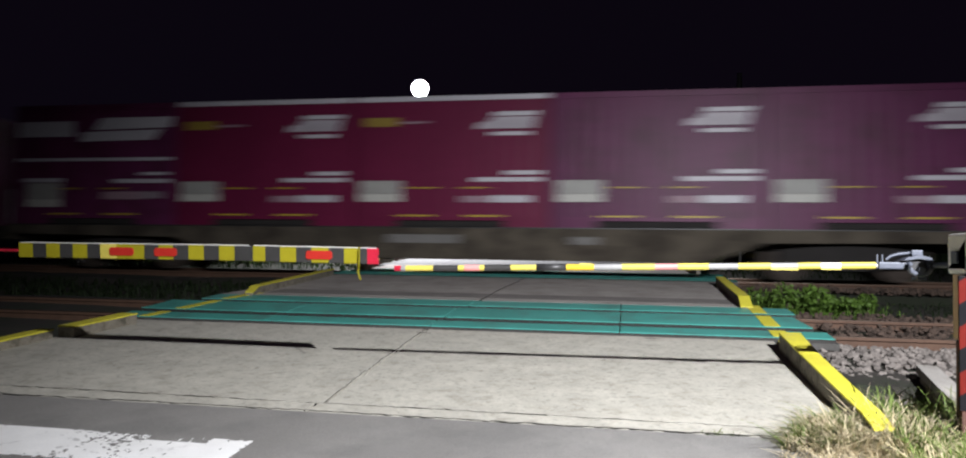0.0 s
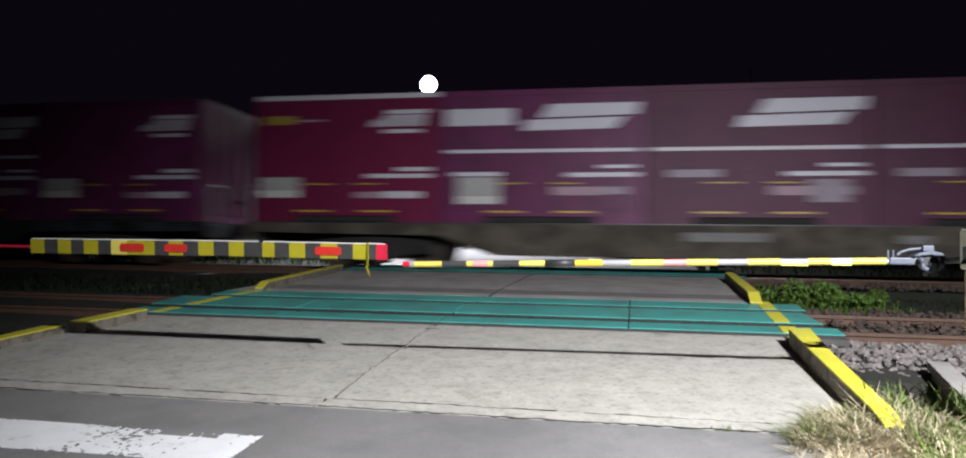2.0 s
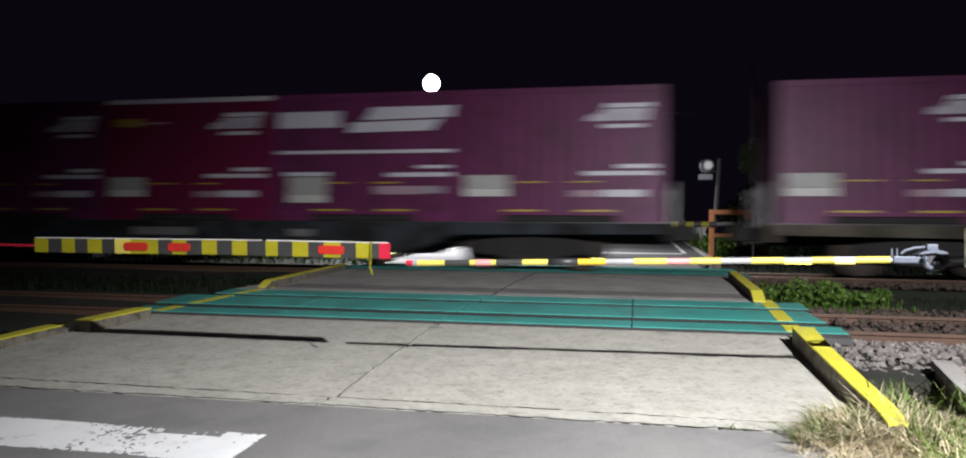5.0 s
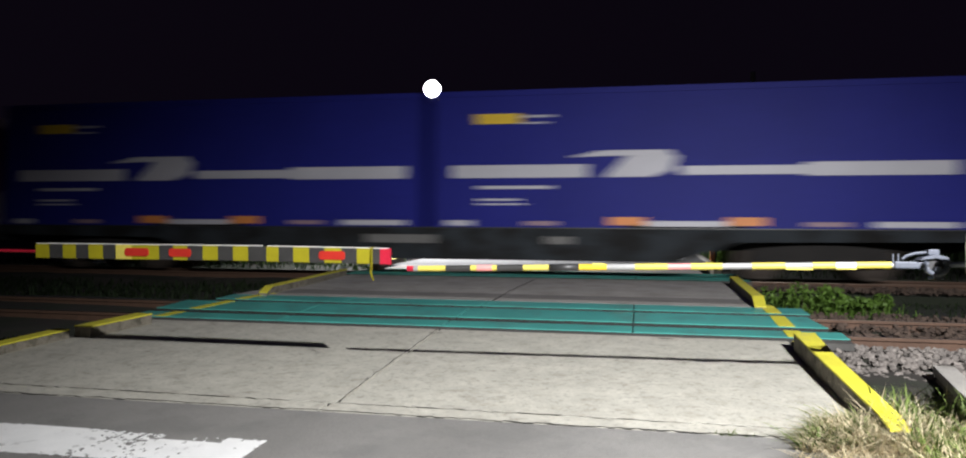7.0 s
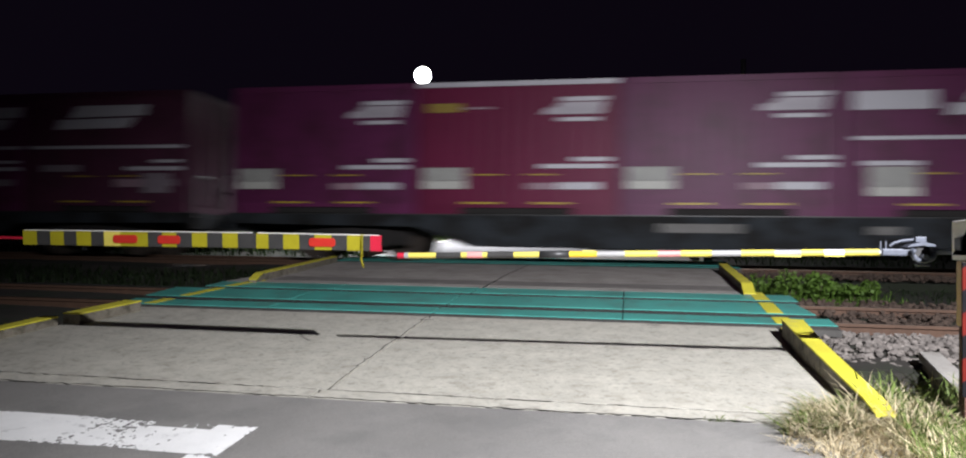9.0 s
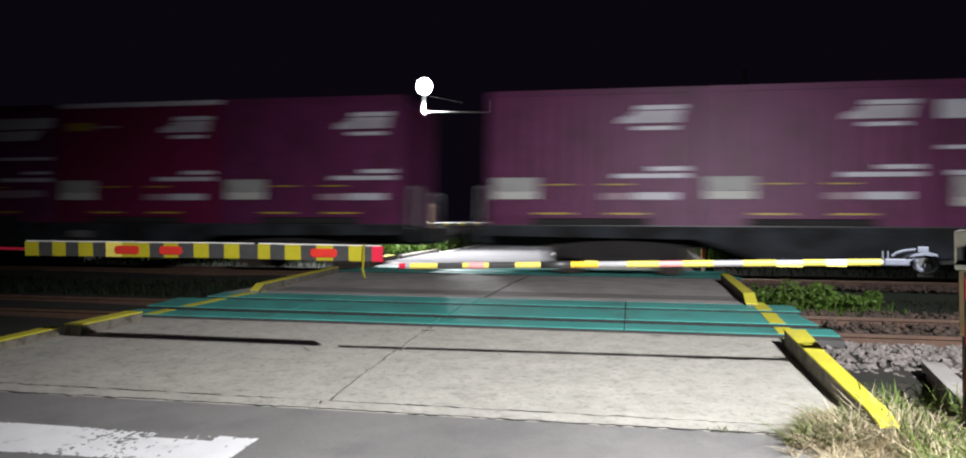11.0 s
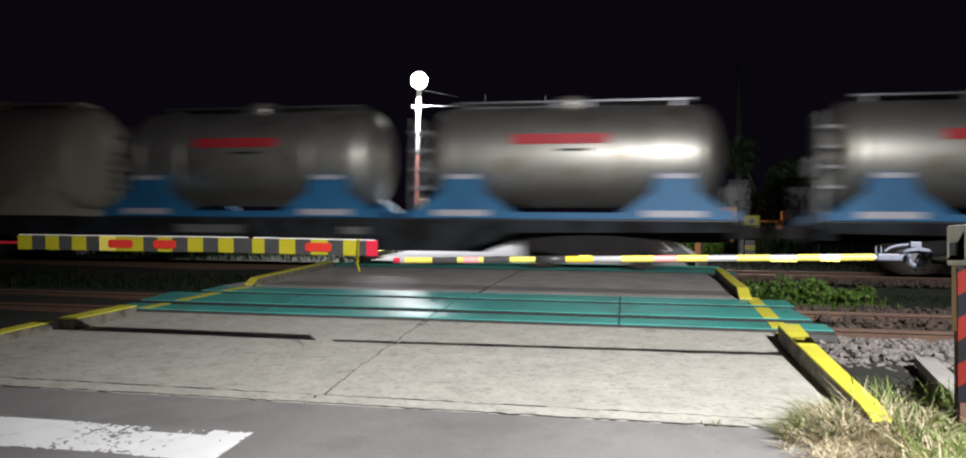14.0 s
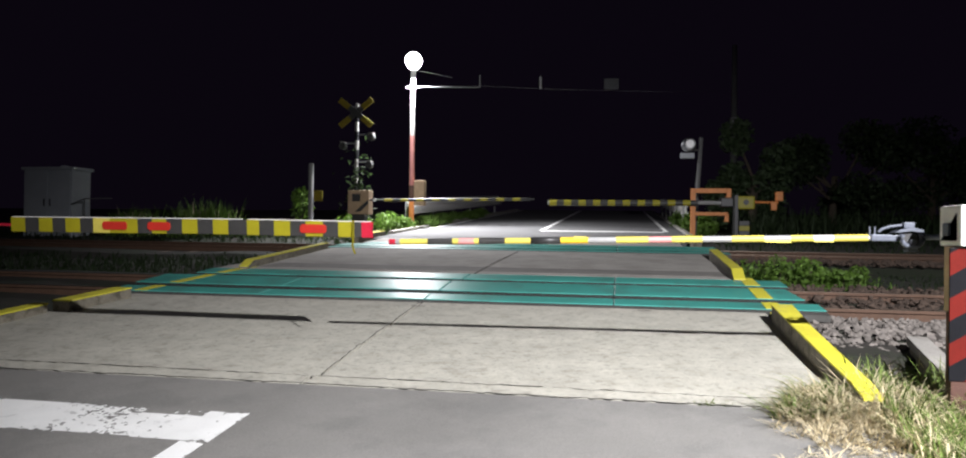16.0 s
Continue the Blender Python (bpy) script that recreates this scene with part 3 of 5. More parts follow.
def pocket_marks(c):
    pieces("pocket_edge", [bar(-1.02, -0.3, 0.2, 0.23), bar(0.3, 1.02, 0.2, 0.23)], M["mark_yellow"], c, "yellow fork pocket edge")
    pieces("side_rail_mark", [bar(-0.85, -0.25, 0.735, 0.755), bar(0.2, 0.75, 0.735, 0.755)], M["mark_yellow"], c)


def box_plain(name, label, paint, top_line=False, low=False):
    """Twelve-foot container with a small white emblem near its leading top corner."""
    c = thing(name, label, "container", group="freight containers on the train")
    container_shell(c, LONG, paint, 14)
    z = 0 if not low else -0.42
    y = -HALF_W - 0.006
    part("emblem", plate([(px, pz + z) for px, pz in ((0.5, 1.86), (0.56, 1.97), (0.74, 2.0), (0.8, 2.08), (1.63, 2.08), (1.58, 1.86))], y, y + 0.02), M["mark_block"], c, "white emblem block")
    part("emblem", plate([(px, pz + z) for px, pz in ((0.82, 2.1), (0.85, 2.18), (1.68, 2.18), (1.66, 2.1))], y, y + 0.02), M["mark"], c, "white emblem bar")
    pieces("emblem", [bar(0.78, 1.52, 1.73 + z, 1.8 + z)], M["mark"], c, "white emblem bar")
    pieces("card_holder", [bar(-1.78, -0.95, 0.63, 0.88, 0.012)], M["card_grey"], c, "grey card holder")
    pieces("card", [bar(-1.78, -0.95, 0.48, 0.625, 0.01)], M["label"], c, "pale card")
    pieces("number_bar", [bar(0.45, 1.75, 0.86, 0.94), bar(1.05, 1.75, 0.99, 1.065)], M["mark"], c, "white bar")
    pieces("number_bar", [bar(0.22, 0.75, 0.47, 0.59)], M["mark_pink"], c, "faded bar")
    pieces("number_bar", [bar(0.78, 1.55, 0.47, 0.6)], M["mark"], c, "white bar")
    pocket_marks(c)
    if top_line:
        part("top_line", boxes(bar(-LONG / 2 + 0.02, LONG / 2 - 0.02, TALL - 0.09, TALL + 0.004, 0.008)), M["mark"], c, "white top rail")
        pieces("plate", [bar(-1.7, -1.05, 1.93, 2.1, 0.008)], M["plate_amber"], c, "amber plate")
        pieces("plate_line", [bar(-1.0, -0.45, 1.98, 2.02)], M["mark_pink"], c)
    return c


def box_striped(name, label, paint, block=True, card=True, shift=0.0):
    """Twelve-foot container with a large slanted emblem, a white block and a thin white stripe."""
    c = thing(name, label, "container", group="freight containers on the train")
    container_shell(c, LONG, paint, 18)
    if block:
        part("white_block", boxes(bar(-1.8, -0.5, 1.84, 2.16)), M["mark"], c, "white panel")
    y = -HALF_W - 0.006
    part("emblem", plate([(px + shift, pz) for px, pz in ((0.0, 1.97), (0.18, 2.22), (1.82, 2.22), (1.76, 2.0))], y, y + 0.02), M["mark"], c, "slanted white emblem")
    part("emblem", plate([(px + shift, pz) for px, pz in ((-0.32, 1.73), (-0.24, 1.93), (1.55, 1.96), (1.36, 1.75))], y, y + 0.02), M["mark"], c, "slanted white emblem")
    pieces("stripe", [bar(-1.8, 1.8, 1.32, 1.385)], M["mark"], c, "thin white stripe")
    if card:
        pieces("card_holder", [bar(-1.55, -0.75, 0.52, 0.86, 0.012)], M["card_grey"], c, "grey card holder")
        pieces("card", [bar(-1.55, -0.75, 0.36, 0.515, 0.01)], M["label"], c, "pale card")
        pieces("number_bar", [bar(-1.65, -0.72, 0.88, 0.96)], M["mark"], c, "white bar")
    else:
        pieces("card_holder", [bar(-1.5, -0.6, 0.84, 0.98, 0.012), bar(0.9, 1.5, 0.4, 0.8, 0.012)], M["mark_soft"], c, "faded card holder")
    pieces("number_bar", [bar(0.5, 1.8, 0.86, 0.94), bar(1.1, 1.75, 1.02, 1.08)], M["mark"], c, "white bar")
    pieces("number_bar", [bar(0.25, 1.2, 0.52, 0.68)], M["mark_pink"], c, "faded bar")
    pieces("number_bar", [bar(1.0, 1.62, 0.54, 0.68)], M["mark_soft"], c, "worn bar")
    pocket_marks(c)
    return c


def box_long_blue():
    c = thing("long_container", "blue thirty-one foot container with a white side stripe", "container", group="long containers on the train")
    container_shell(c, 9.4, M["navy"], 34, 2.58)
    pieces("stripe", [bar(-4.3, -1.75, 0.93, 1.17), bar(2.0, 4.4, 0.93, 1.17)], M["mark"], c, "white stripe")
    pieces("stripe", [bar(-0.1, 2.0, 0.96, 1.12)], M["mark"], c, "white stripe")
    y = -HALF_W - 0.006
    part("emblem", plate([(-2.1, 1.3), (-1.5, 1.42), (-0.3, 1.42), (-0.2, 1.3), (-1.3, 1.32)], y, y + 0.02), M["mark"], c, "white curved emblem")
    part("emblem", plate([(-1.45, 0.93), (-1.05, 1.31), (-0.15, 1.31), (-0.25, 1.05), (-0.6, 0.93)], y, y + 0.02), M["mark"], c, "white curved emblem")
    pieces("plate", [bar(-3.85, -3.0, 1.95, 2.14)], M["amber"], c, "amber plate")
    pieces("plate_line", [bar(-2.95, -2.4, 2.06, 2.1), bar(-3.0, -2.5, 1.94, 1.97)], M["mark"], c)
    pieces("number_bar", [bar(-3.8, -2.4, 0.72, 0.78), bar(-3.8, -3.0, 0.5, 0.54), bar(-3.8, -2.9, 0.42, 0.45)], M["mark"], c, "white bar")
    pieces("sill_mark", [bar(-0.7, 0.7, 0.03, 0.13), bar(3.1, 4.4, 0.03, 0.13), bar(-4.4, -3.9, 0.03, 0.13)], M["mark"], c, "white sill mark")
    pieces("sill_mark", [bar(-1.35, -0.72, 0.05, 0.2), bar(0.72, 1.35, 0.05, 0.2)], M["orange"], c, "orange fork pocket")
    pieces("sill_mark", [bar(-2.9, -2.3, 0.04, 0.12), bar(2.0, 2.7, 0.04, 0.12)], M["mark_pink"], c, "faded sill mark")
    return c


def box_long_white():
    c = thing("long_container", "pale lilac-white thirty-one foot container", "container", group="long containers on the train")
    container_shell(c, 9.4, M["lilac"], 34, 2.69)
    pieces("plate", [bar(2.1, 3.3, 1.86, 1.96), bar(-4.0, -3.6, 1.9, 1.98)], M["amber"], c, "amber plate")
    pieces("number_bar", [bar(2.9, 3.7, 2.22, 2.26), bar(2.6, 3.3, 1.74, 1.78), bar(1.9, 2.5, 1.54, 1.6), bar(-4.1, -3.55, 1.8, 1.87), bar(-3.95, -3.1, 0.7, 0.75)], M["mark_blue"], c, "dark bar")
    pieces("sill_mark", [bar(-0.8, 0.8, 0.02, 0.12)], M["mark"], c, "white sill mark")
    pieces("sill_mark", [bar(-1.3, -0.82, 0.03, 0.15), bar(0.82, 1.3, 0.03, 0.15)], M["amber"], c, "amber fork pocket")
    pieces("sill_line", [bar(-4.5, -1.4, 0.155, 0.175), bar(1.4, 4.5, 0.155, 0.175)], M["black"], c)
    return c


def box_cream():
    c = thing("freight_container", "stained cream container with a faded blue band", "container", group="freight containers on the train")
    container_shell(c, LONG, M["cream_box"], 10)
    pieces("band", [bar(0.45, 0.98, 0.2, 1.0), bar(0.45, 0.98, 1.13, 1.6), bar(0.45, 0.98, 2.2, 2.42)], M["mark_blue"], c, "faded blue band")
    pieces("emblem", [bar(-1.45, -0.75, 1.72, 1.9), bar(-0.9, -0.2, 1.55, 1.72), bar(-1.4, -0.6, 1.48, 1.54)], M["mark_blue"], c, "faded emblem")
    pieces("number_bar", [bar(-1.6, -1.0, 1.1, 1.25)], M["rust_cream"], c, "brown stain bar")
    pieces("number_bar", [bar(-1.6, -0.9, 0.65, 0.7), bar(1.1, 1.7, 0.4, 0.45)], M["mark_blue"], c, "dark bar")
    return c


def tank(name, label, steel, frame_mat, cream=False):
    """Twenty-foot tank container: barrel on two saddles over a low frame, with a ladder and a top walkway."""
    c = thing(name, label, "tank container", group="tank containers on the train")
    r, z, h = (1.16, 1.33, 2.92) if cream else (1.0, 1.3, 2.85)
    prof = [(-h, 0.02), (-h + 0.02, r * 0.35), (-h + 0.1, r * 0.66), (-h + 0.22, r * 0.88), (-h + 0.36, r * 0.985), (-h + 0.5, r)]
    prof = prof + [(-s, q) for s, q in reversed(prof)]
    bm = lathe(prof, 36)
    bmesh.ops.translate(bm, verts=bm.verts[:], vec=(0, 0, z))
    part("barrel", bm, steel, c, "", True)
    for x in ([-1.9, 1.9] if cream else [-2.3, -1.4, 1.4, 2.3]):
        ring = lathe([(x - 0.03, r), (x - 0.03, r + 0.012), (x + 0.03, r + 0.012), (x + 0.03, r)], 36)
        bmesh.ops.translate(ring, verts=ring.verts[:], vec=(0, 0, z))
        part("strap", ring, steel, c, "", True)
    L = 3.03
    for sx in (-1, 1):
        x0 = sx * 1.95
        for sy in (-1, 1):
            out = [(x0 - 0.95, 0.02), (x0 + 0.95, 0.02), (x0 + 0.95, 0.14), (x0 + 0.42, 0.52), (x0 + 0.32, 0.86), (x0 - 0.32, 0.86), (x0 - 0.42, 0.52), (x0 - 0.95, 0.14)]
            part("saddle", plate(out, *sorted((sy * 1.2, sy * 0.92))), frame_mat, c)
        part("cross_beam", boxes((x0 - 0.12, x0 + 0.12, -0.95, 0.95, 0.02, 0.34)), frame_mat, c)
        if not cream:
            pieces("saddle_mark", [(x0 - 0.3, x0 + 0.3, -1.21, -1.195, 0.76, 0.85), (x0 - 0.55, x0 + 0.5, -1.21, -1.195, 0.06, 0.18)], M["mark"], c, "white bar")
    pieces("side_beam", [(-L, L, -1.18, -1.06, 0.02, 0.14), (-L, L, 1.06, 1.18, 0.02, 0.14)], frame_mat, c)
    pieces("end_beam", [(-L + 0.002, -L + 0.14, -1.06, 1.06, 0.0, 0.18), (L - 0.14, L - 0.002, -1.06, 1.06, 0.0, 0.18)], frame_mat, c)
    top = z + r
    part("deck_rail", boxes((-1.2, 1.2, -1.16, -1.05, 0.03, 0.1)), M["rust_cream"], c, "rusty rail")
    part("walkway", boxes((-2.3, 2.3, -0.3, 0.3, top + 0.06, top + 0.1), (-2.1, -2.0, -0.25, 0.25, top - 0.05, top + 0.07), (2.0, 2.1, -0.25, 0.25, top - 0.05, top + 0.07), (-0.4, 0.4, -0.25, 0.25, top - 0.05, top + 0.07)), M["steel"] if not cream else frame_mat, c)
    part("manhole", lathe([(top - 0.1, 0.32), (top + 0.16, 0.32), (top + 0.2, 0.26)], 18, "Z"), steel, c, "", True)
    for sy in (-0.83, -0.45):
        part("ladder_rail", tubes(((-L + 0.05, sy, 0.1), (-L + 0.05, sy, top - 0.3), 0.025), n=6), M["white_band"], c, "pale ladder rail")
    for k in range(4):
        part("ladder_rung", boxes((-L + 0.02, -L + 0.3, -0.9, -0.42, 0.6 + 0.36 * k, 0.66 + 0.36 * k)), M["white_band"] if not cream else frame_mat, c, "pale ladder step")
    if cream:
        part("valve_box", boxes((-0.8, 0.8, -1.16, -0.2, 0.3, 0.72), bevel=0.03), M["rust_cream"], c, "brown stained valve box")
        pieces("number_bar", [(-0.5, 0.6, -r - 0.004, -r + 0.12, z + 0.1, z + 0.15), (-1.9, -1.2, -r - 0.0, -r + 0.12, z + 0.27, z + 0.31)], M["rust_cream"], c, "brown bar")
    else:
        part("lettering", boxes((-1.05, 0.75, -r - 0.006, -r + 0.15, z + 0.14, z + 0.33)), M["tank_red"], c, "red lettering bar")
        pieces("number_bar", [(-0.2, 0.4, -r - 0.004, -r + 0.12, z + 0.0, z + 0.05)], M["grey_band"], c, "dark bar")
        part("end_plate", boxes((-L, -L + 0.02, -0.3, 0.2, 0.9, 1.25)), M["mark"], c, "white end plate")
    return c


def wagon(name, label, sill):
    """Flat container wagon, 20.4 m between couplers, origin on the rail head at its middle."""
    w = thing(name, label, "freight wagon", group="flat wagons of the train")
    d = DECK - 1.22
    h = 9.65
    part("deck", boxes((-h, h, -1.2, 1.2, d - 0.09, d - 0.02)), M["under"], w)
    for sy in (-1, 1):
        out = [(-h, d), (h, d), (h, d - 0.2), (5.7, d - 0.24), (4.7, d - 0.6), (-4.7, d - 0.6), (-5.7, d - 0.24), (-h, d - 0.2)]
        s = part("side_sill", plate(out, *sorted((sy * 1.23, sy * 1.17))), sill, w)
        part("sill_edge", boxes((-h, h, *sorted((sy * 1.24, sy * 1.1)), d - 0.012, d + 0.008)), M["black"], s)
        pieces("sill_plate", [(-1.2, 0.2, *sorted((sy * 1.236, sy * 1.2)), d - 0.3, d - 0.14), (2.3, 2.8, *sorted((sy * 1.236, sy * 1.2)), d - 0.3, d - 0.16)], M["sill_plate"], s, "pale plate")
    pieces("end_sill", [(-h - 0.06, -h + 0.1, -1.2, 1.2, d - 0.32, d), (h - 0.1, h + 0.06, -1.2, 1.2, d - 0.32, d)], sill, w)
    for sx in (-1, 1):
        for y in (-1.1, 1.1):
            e = sx * (h + 0.05)
            k = 0.55 if y < 0 else -0.55
            part("hand_rail", sweep([(e, y, d - 0.1), (e, y, d + 0.7), (e, y + k * 0.1, d + 0.75), (e, y + k, d + 0.75), (e, y + k * 1.1, d + 0.7), (e, y + k * 1.1, d - 0.1)], 0.02, 6), M["white_band"], w, "white hand rail")
    part("centre_beam", boxes((-h, h, -0.28, 0.28, d - 0.36, d - 0.08)), M["under"], w)
    for d4 in ((-2.6, -1.3, -0.95, -0.4, d - 0.62, d - 0.3), (0.4, 2.2, -0.9, -0.35, d - 0.6, d - 0.28), (-0.9, 0.0, 0.3, 0.9, d - 0.6, d - 0.28)):
        part("brake_gear", boxes(d4, bevel=0.03), sill, w)
    for d4 in ((-10.2, -h, -0.13, 0.13, 0.62, 0.88), (h, 10.2, -0.13, 0.13, 0.62, 0.88)):
        part("coupler", boxes(d4, bevel=0.02), M["under"], w)
    for bx in (-7.1, 7.1):
        b = part("bogie", boxes((bx - 0.25, bx + 0.25, -1.0, 1.0, 0.34, 0.66), bevel=0.02), M["under"], w)
        for sy in (-1, 1):
            out = [(bx - 1.2, 0.32), (bx - 1.15, 0.56), (bx - 0.5, 0.62), (bx + 0.5, 0.62), (bx + 1.15, 0.56), (bx + 1.2, 0.32), (bx + 0.75, 0.3), (bx + 0.35, 0.2), (bx - 0.35, 0.2), (bx - 0.75, 0.3)]
            part("side_frame", plate(out, *sorted((sy * 0.98, sy * 0.82))), M["under"], b)
            for ax in (-0.95, 0.95):
                box_bm = lathe([(sy * 0.98, 0.1), (sy * 1.08, 0.1)], 10, "Y")
                bmesh.ops.translate(box_bm, verts=box_bm.verts[:], vec=(bx + ax, 0, 0.43))
                part("axle_box", box_bm, M["under"], b)
                wh = lathe([(sy * 0.5, 0.44), (sy * 0.53, 0.44), (sy * 0.53, 0.43), (sy * 0.62, 0.425), (sy * 0.62, 0.36), (sy * 0.58, 0.34), (sy * 0.58, 0.14), (sy * 0.66, 0.12)], 22, "Y")
                bmesh.ops.translate(wh, verts=wh.verts[:], vec=(bx + ax, 0, 0.43))
                part("wheel", wh, M["wheel"], b)
    return w


# the order of the train, front to rear; each letter is one load
#  P plain wine, Q plain with a low emblem, W deep red with a white top rail, S striped with a white block, T striped, U striped with a centred emblem
#  B long blue, L long pale, C cream, K steel tank, Y cream tank
TRAIN = ["PPWWS", "SQSWT", "PTTSW", "PSPSP", "PSWSP", "WTSSP", "PSWPS", "PS-L", "BB", "PPSSP", "QSPWP", "USPPP", "CSSPP", "PWSPS", "SSP_K", "KKK", "KKY"]
STEPS = {"L": 9.6, "B": 9.62, "K": 6.62, "Y": 6.6, "_": 0.75, "-": 1.5}
START = {7: 0.08, 14: 0.08, 16: 0.25}
SLIP = {1: -0.27, 2: -0.27, 3: -0.17, 4: 0.45, 5: 1.1, 6: 0.5, 7: -0.3, 9: 0.28, 10: 0.05, 11: 0.35, 12: 0.85, 13: 0.5, 15: 0.35, 16: 0.0}
RAIL_Z = 1.225
HEAD = 6.9


def train_at(t):
    """How far the train has come since the start."""
    return 23.22 * t if t < 9 else 208.98 + 22.6 * (t - 9)


def build_train():
    kinds = {
        "P": box_plain("freight_container", "wine-red steel freight container with small white emblem", M["wine"]),
        "Q": box_plain("freight_container", "wine-red steel freight container with low white emblem", M["wine_old"], low=True),
        "W": box_plain("freight_container", "deep red freight container with white top rail", M["deep_red"], top_line=True),
        "S": box_striped("freight_container", "wine-red freight container with white panel and stripe", M["wine"]),
        "T": box_striped("freight_container", "faded wine-red freight container with slanted emblem and stripe", M["wine_old"], block=False, card=False),
        "U": box_striped("freight_container", "faded wine-red freight container with centred emblem and stripe", M["wine_old"], block=False, card=False, shift=-0.85),
        "B": box_long_blue(), "L": box_long_white(), "C": box_cream(),
        "K": tank("tank_container", "steel tank container in a blue frame", M["tank_steel"], M["tank_blue"]),
        "Y": tank("tank_container", "cream tank container with brown stains", M["tank_cream"], M["tank_cream"], cream=True),
    }
    flats = [wagon("flat_wagon", "blue-grey flat container wagon", M["sill_grey"]), wagon("flat_wagon", "dusty tan flat container wagon", M["sill_tan"])]
    used, moved = set(), []

    def put(source, key, m):
        if key in used:
            ob = copy_thing(source, m)
        else:
            used.add(key)
            ob = source
            ob.matrix_basis = m
        moved.append((ob, m.copy()))

    for n, load in enumerate(TRAIN):
        front = HEAD - WAGON * n + SLIP.get(n, 0.0)
        tan = n in (0, 2, 5, 9)
        put(flats[1 if tan else 0], ("wagon", tan), pose(front - WAGON / 2, CENTRE, RAIL_Z))
        total = sum(STEPS.get(k, PITCH) for k in load)
        x = front - START.get(n, (WAGON - total) / 2)
        for k in load:
            step = STEPS.get(k, PITCH)
            if k in "_-":
                x -= step
                continue
            put(kinds[k], k, pose(x - step / 2, CENTRE, DECK + 0.008))
            x -= step
    return moved


ROLLING = build_train()


def motions():
    """The whole train runs along the far track."""
    times = [0, 3, 6, 8, 9, 10, 12, 14, 16]
    for ob, m in ROLLING:
        walk(ob, [(t, Matrix.Translation((train_at(t), 0, 0)) @ m) for t in times])


# ---- small builders for plants and stones ----
def blades(name, label, mat, spots, tall, wide, seed, lean=0.5, ground_at=None):
    """Bent grass blades, each a tapering ribbon of three steps."""
    rnd = random.Random(seed)
    verts, faces = [], []
    for x, y, scale in spots:
        z = (ground_at or ground_height)(x, y) - 0.02
        a = rnd.uniform(0, math.tau)
        h = tall * scale * rnd.uniform(0.5, 1.15)
        w = wide * rnd.uniform(0.6, 1.3)
        bend = lean * rnd.uniform(0.2, 1.3) * h
        dx, dy = math.cos(a), math.sin(a)
        sx, sy = -dy * w / 2, dx * w / 2
        b = len(verts)
        for f, k in ((0, 0), (0.4, 0.2), (0.75, 0.6)):
            px, py, pz = x + dx * bend * k, y + dy * bend * k, z + h * f * (1 - 0.12 * k)
            t = 1 - f * 0.55
            verts += [(px - sx * t, py - sy * t, pz), (px + sx * t, py + sy * t, pz)]
        verts.append((x + dx * bend, y + dy * bend, z + h * rnd.uniform(0.72, 0.98)))
        faces += [(b, b + 1, b + 3, b + 2), (b + 2, b + 3, b + 5, b + 4), (b + 4, b + 5, b + 6)]
    me = bpy.data.meshes.new(name)
    me.from_pydata(verts, [], faces)
    me.materials.append(mat)
    return tagged(new(name, me), label, "grass", kind="stuff")


def leaves(points, size, seed, flat=0.6):
    """Many small folded leaves round the given points."""
    rnd = random.Random(seed)
    verts, faces = [], []
    for x, y, z in points:
        n = Vector((rnd.gauss(0, 1), rnd.gauss(0, 1), rnd.gauss(0, 1) + flat)).normalized()
        u = n.orthogonal().normalized()
        u = Matrix.Rotation(rnd.uniform(0, math.tau), 3, n) @ u
        v = n.cross(u)
        s = size * rnd.uniform(0.6, 1.3)
        c = Vector((x, y, z))
        b = len(verts)
        for p, q, k in ((-1, 0, 0), (-0.1, -0.45, 0.12), (1, 0, 0), (-0.1, 0.45, 0.12)):
            verts.append(tuple(c + u * (p * s) + v * (q * s) + n * (k * s)))
        faces += [(b, b + 1, b + 2), (b, b + 2, b + 3)]
    me = bpy.data.meshes.new("leaves")
    me.from_pydata(verts, [], faces)
    return me


def clump_points(centres, count, seed):
    rnd = random.Random(seed)
    pts = []
    for _ in range(count):
        x, y, z, rx, ry, rz = rnd.choice(centres)
        v = Vector((rnd.gauss(0, 1), rnd.gauss(0, 1), rnd.gauss(0, 1))).normalized() * rnd.uniform(0.45, 1.0)
        pts.append((x + v.x * rx, y + v.y * ry, z + v.z * rz))
    return pts


def bush(name, label, centres, count, size, mat, seed, stems=True):
    """A low shrub: stems from the soil and leaf clumps round them."""
    b = thing(name, label, "bush")
    me = leaves(clump_points(centres, count, seed), size, seed + 1)
    me.materials.append(mat)
    crown = new("foliage", me)
    crown.parent = b
    bm = bmesh.new()
    for x, y, z, rx, ry, rz in centres:
        tube(bm, (x, y, ground_height(x, y) - 0.05), (x + rx * 0.2, y, z + rz * 0.5), 0.018, 0.006, n=5)
    part("stem", bm, M["bark"], b)
    return b


def scatter(n, x0, x1, y0, y1, seed, lo=0.6, hi=1.2, keep=None):
    rnd = random.Random(seed)
    out = []
    while len(out) < n:
        x, y = rnd.uniform(x0, x1), rnd.uniform(y0, y1)
        if keep is None or keep(x, y):
            out.append((x, y, rnd.uniform(lo, hi)))
    return out


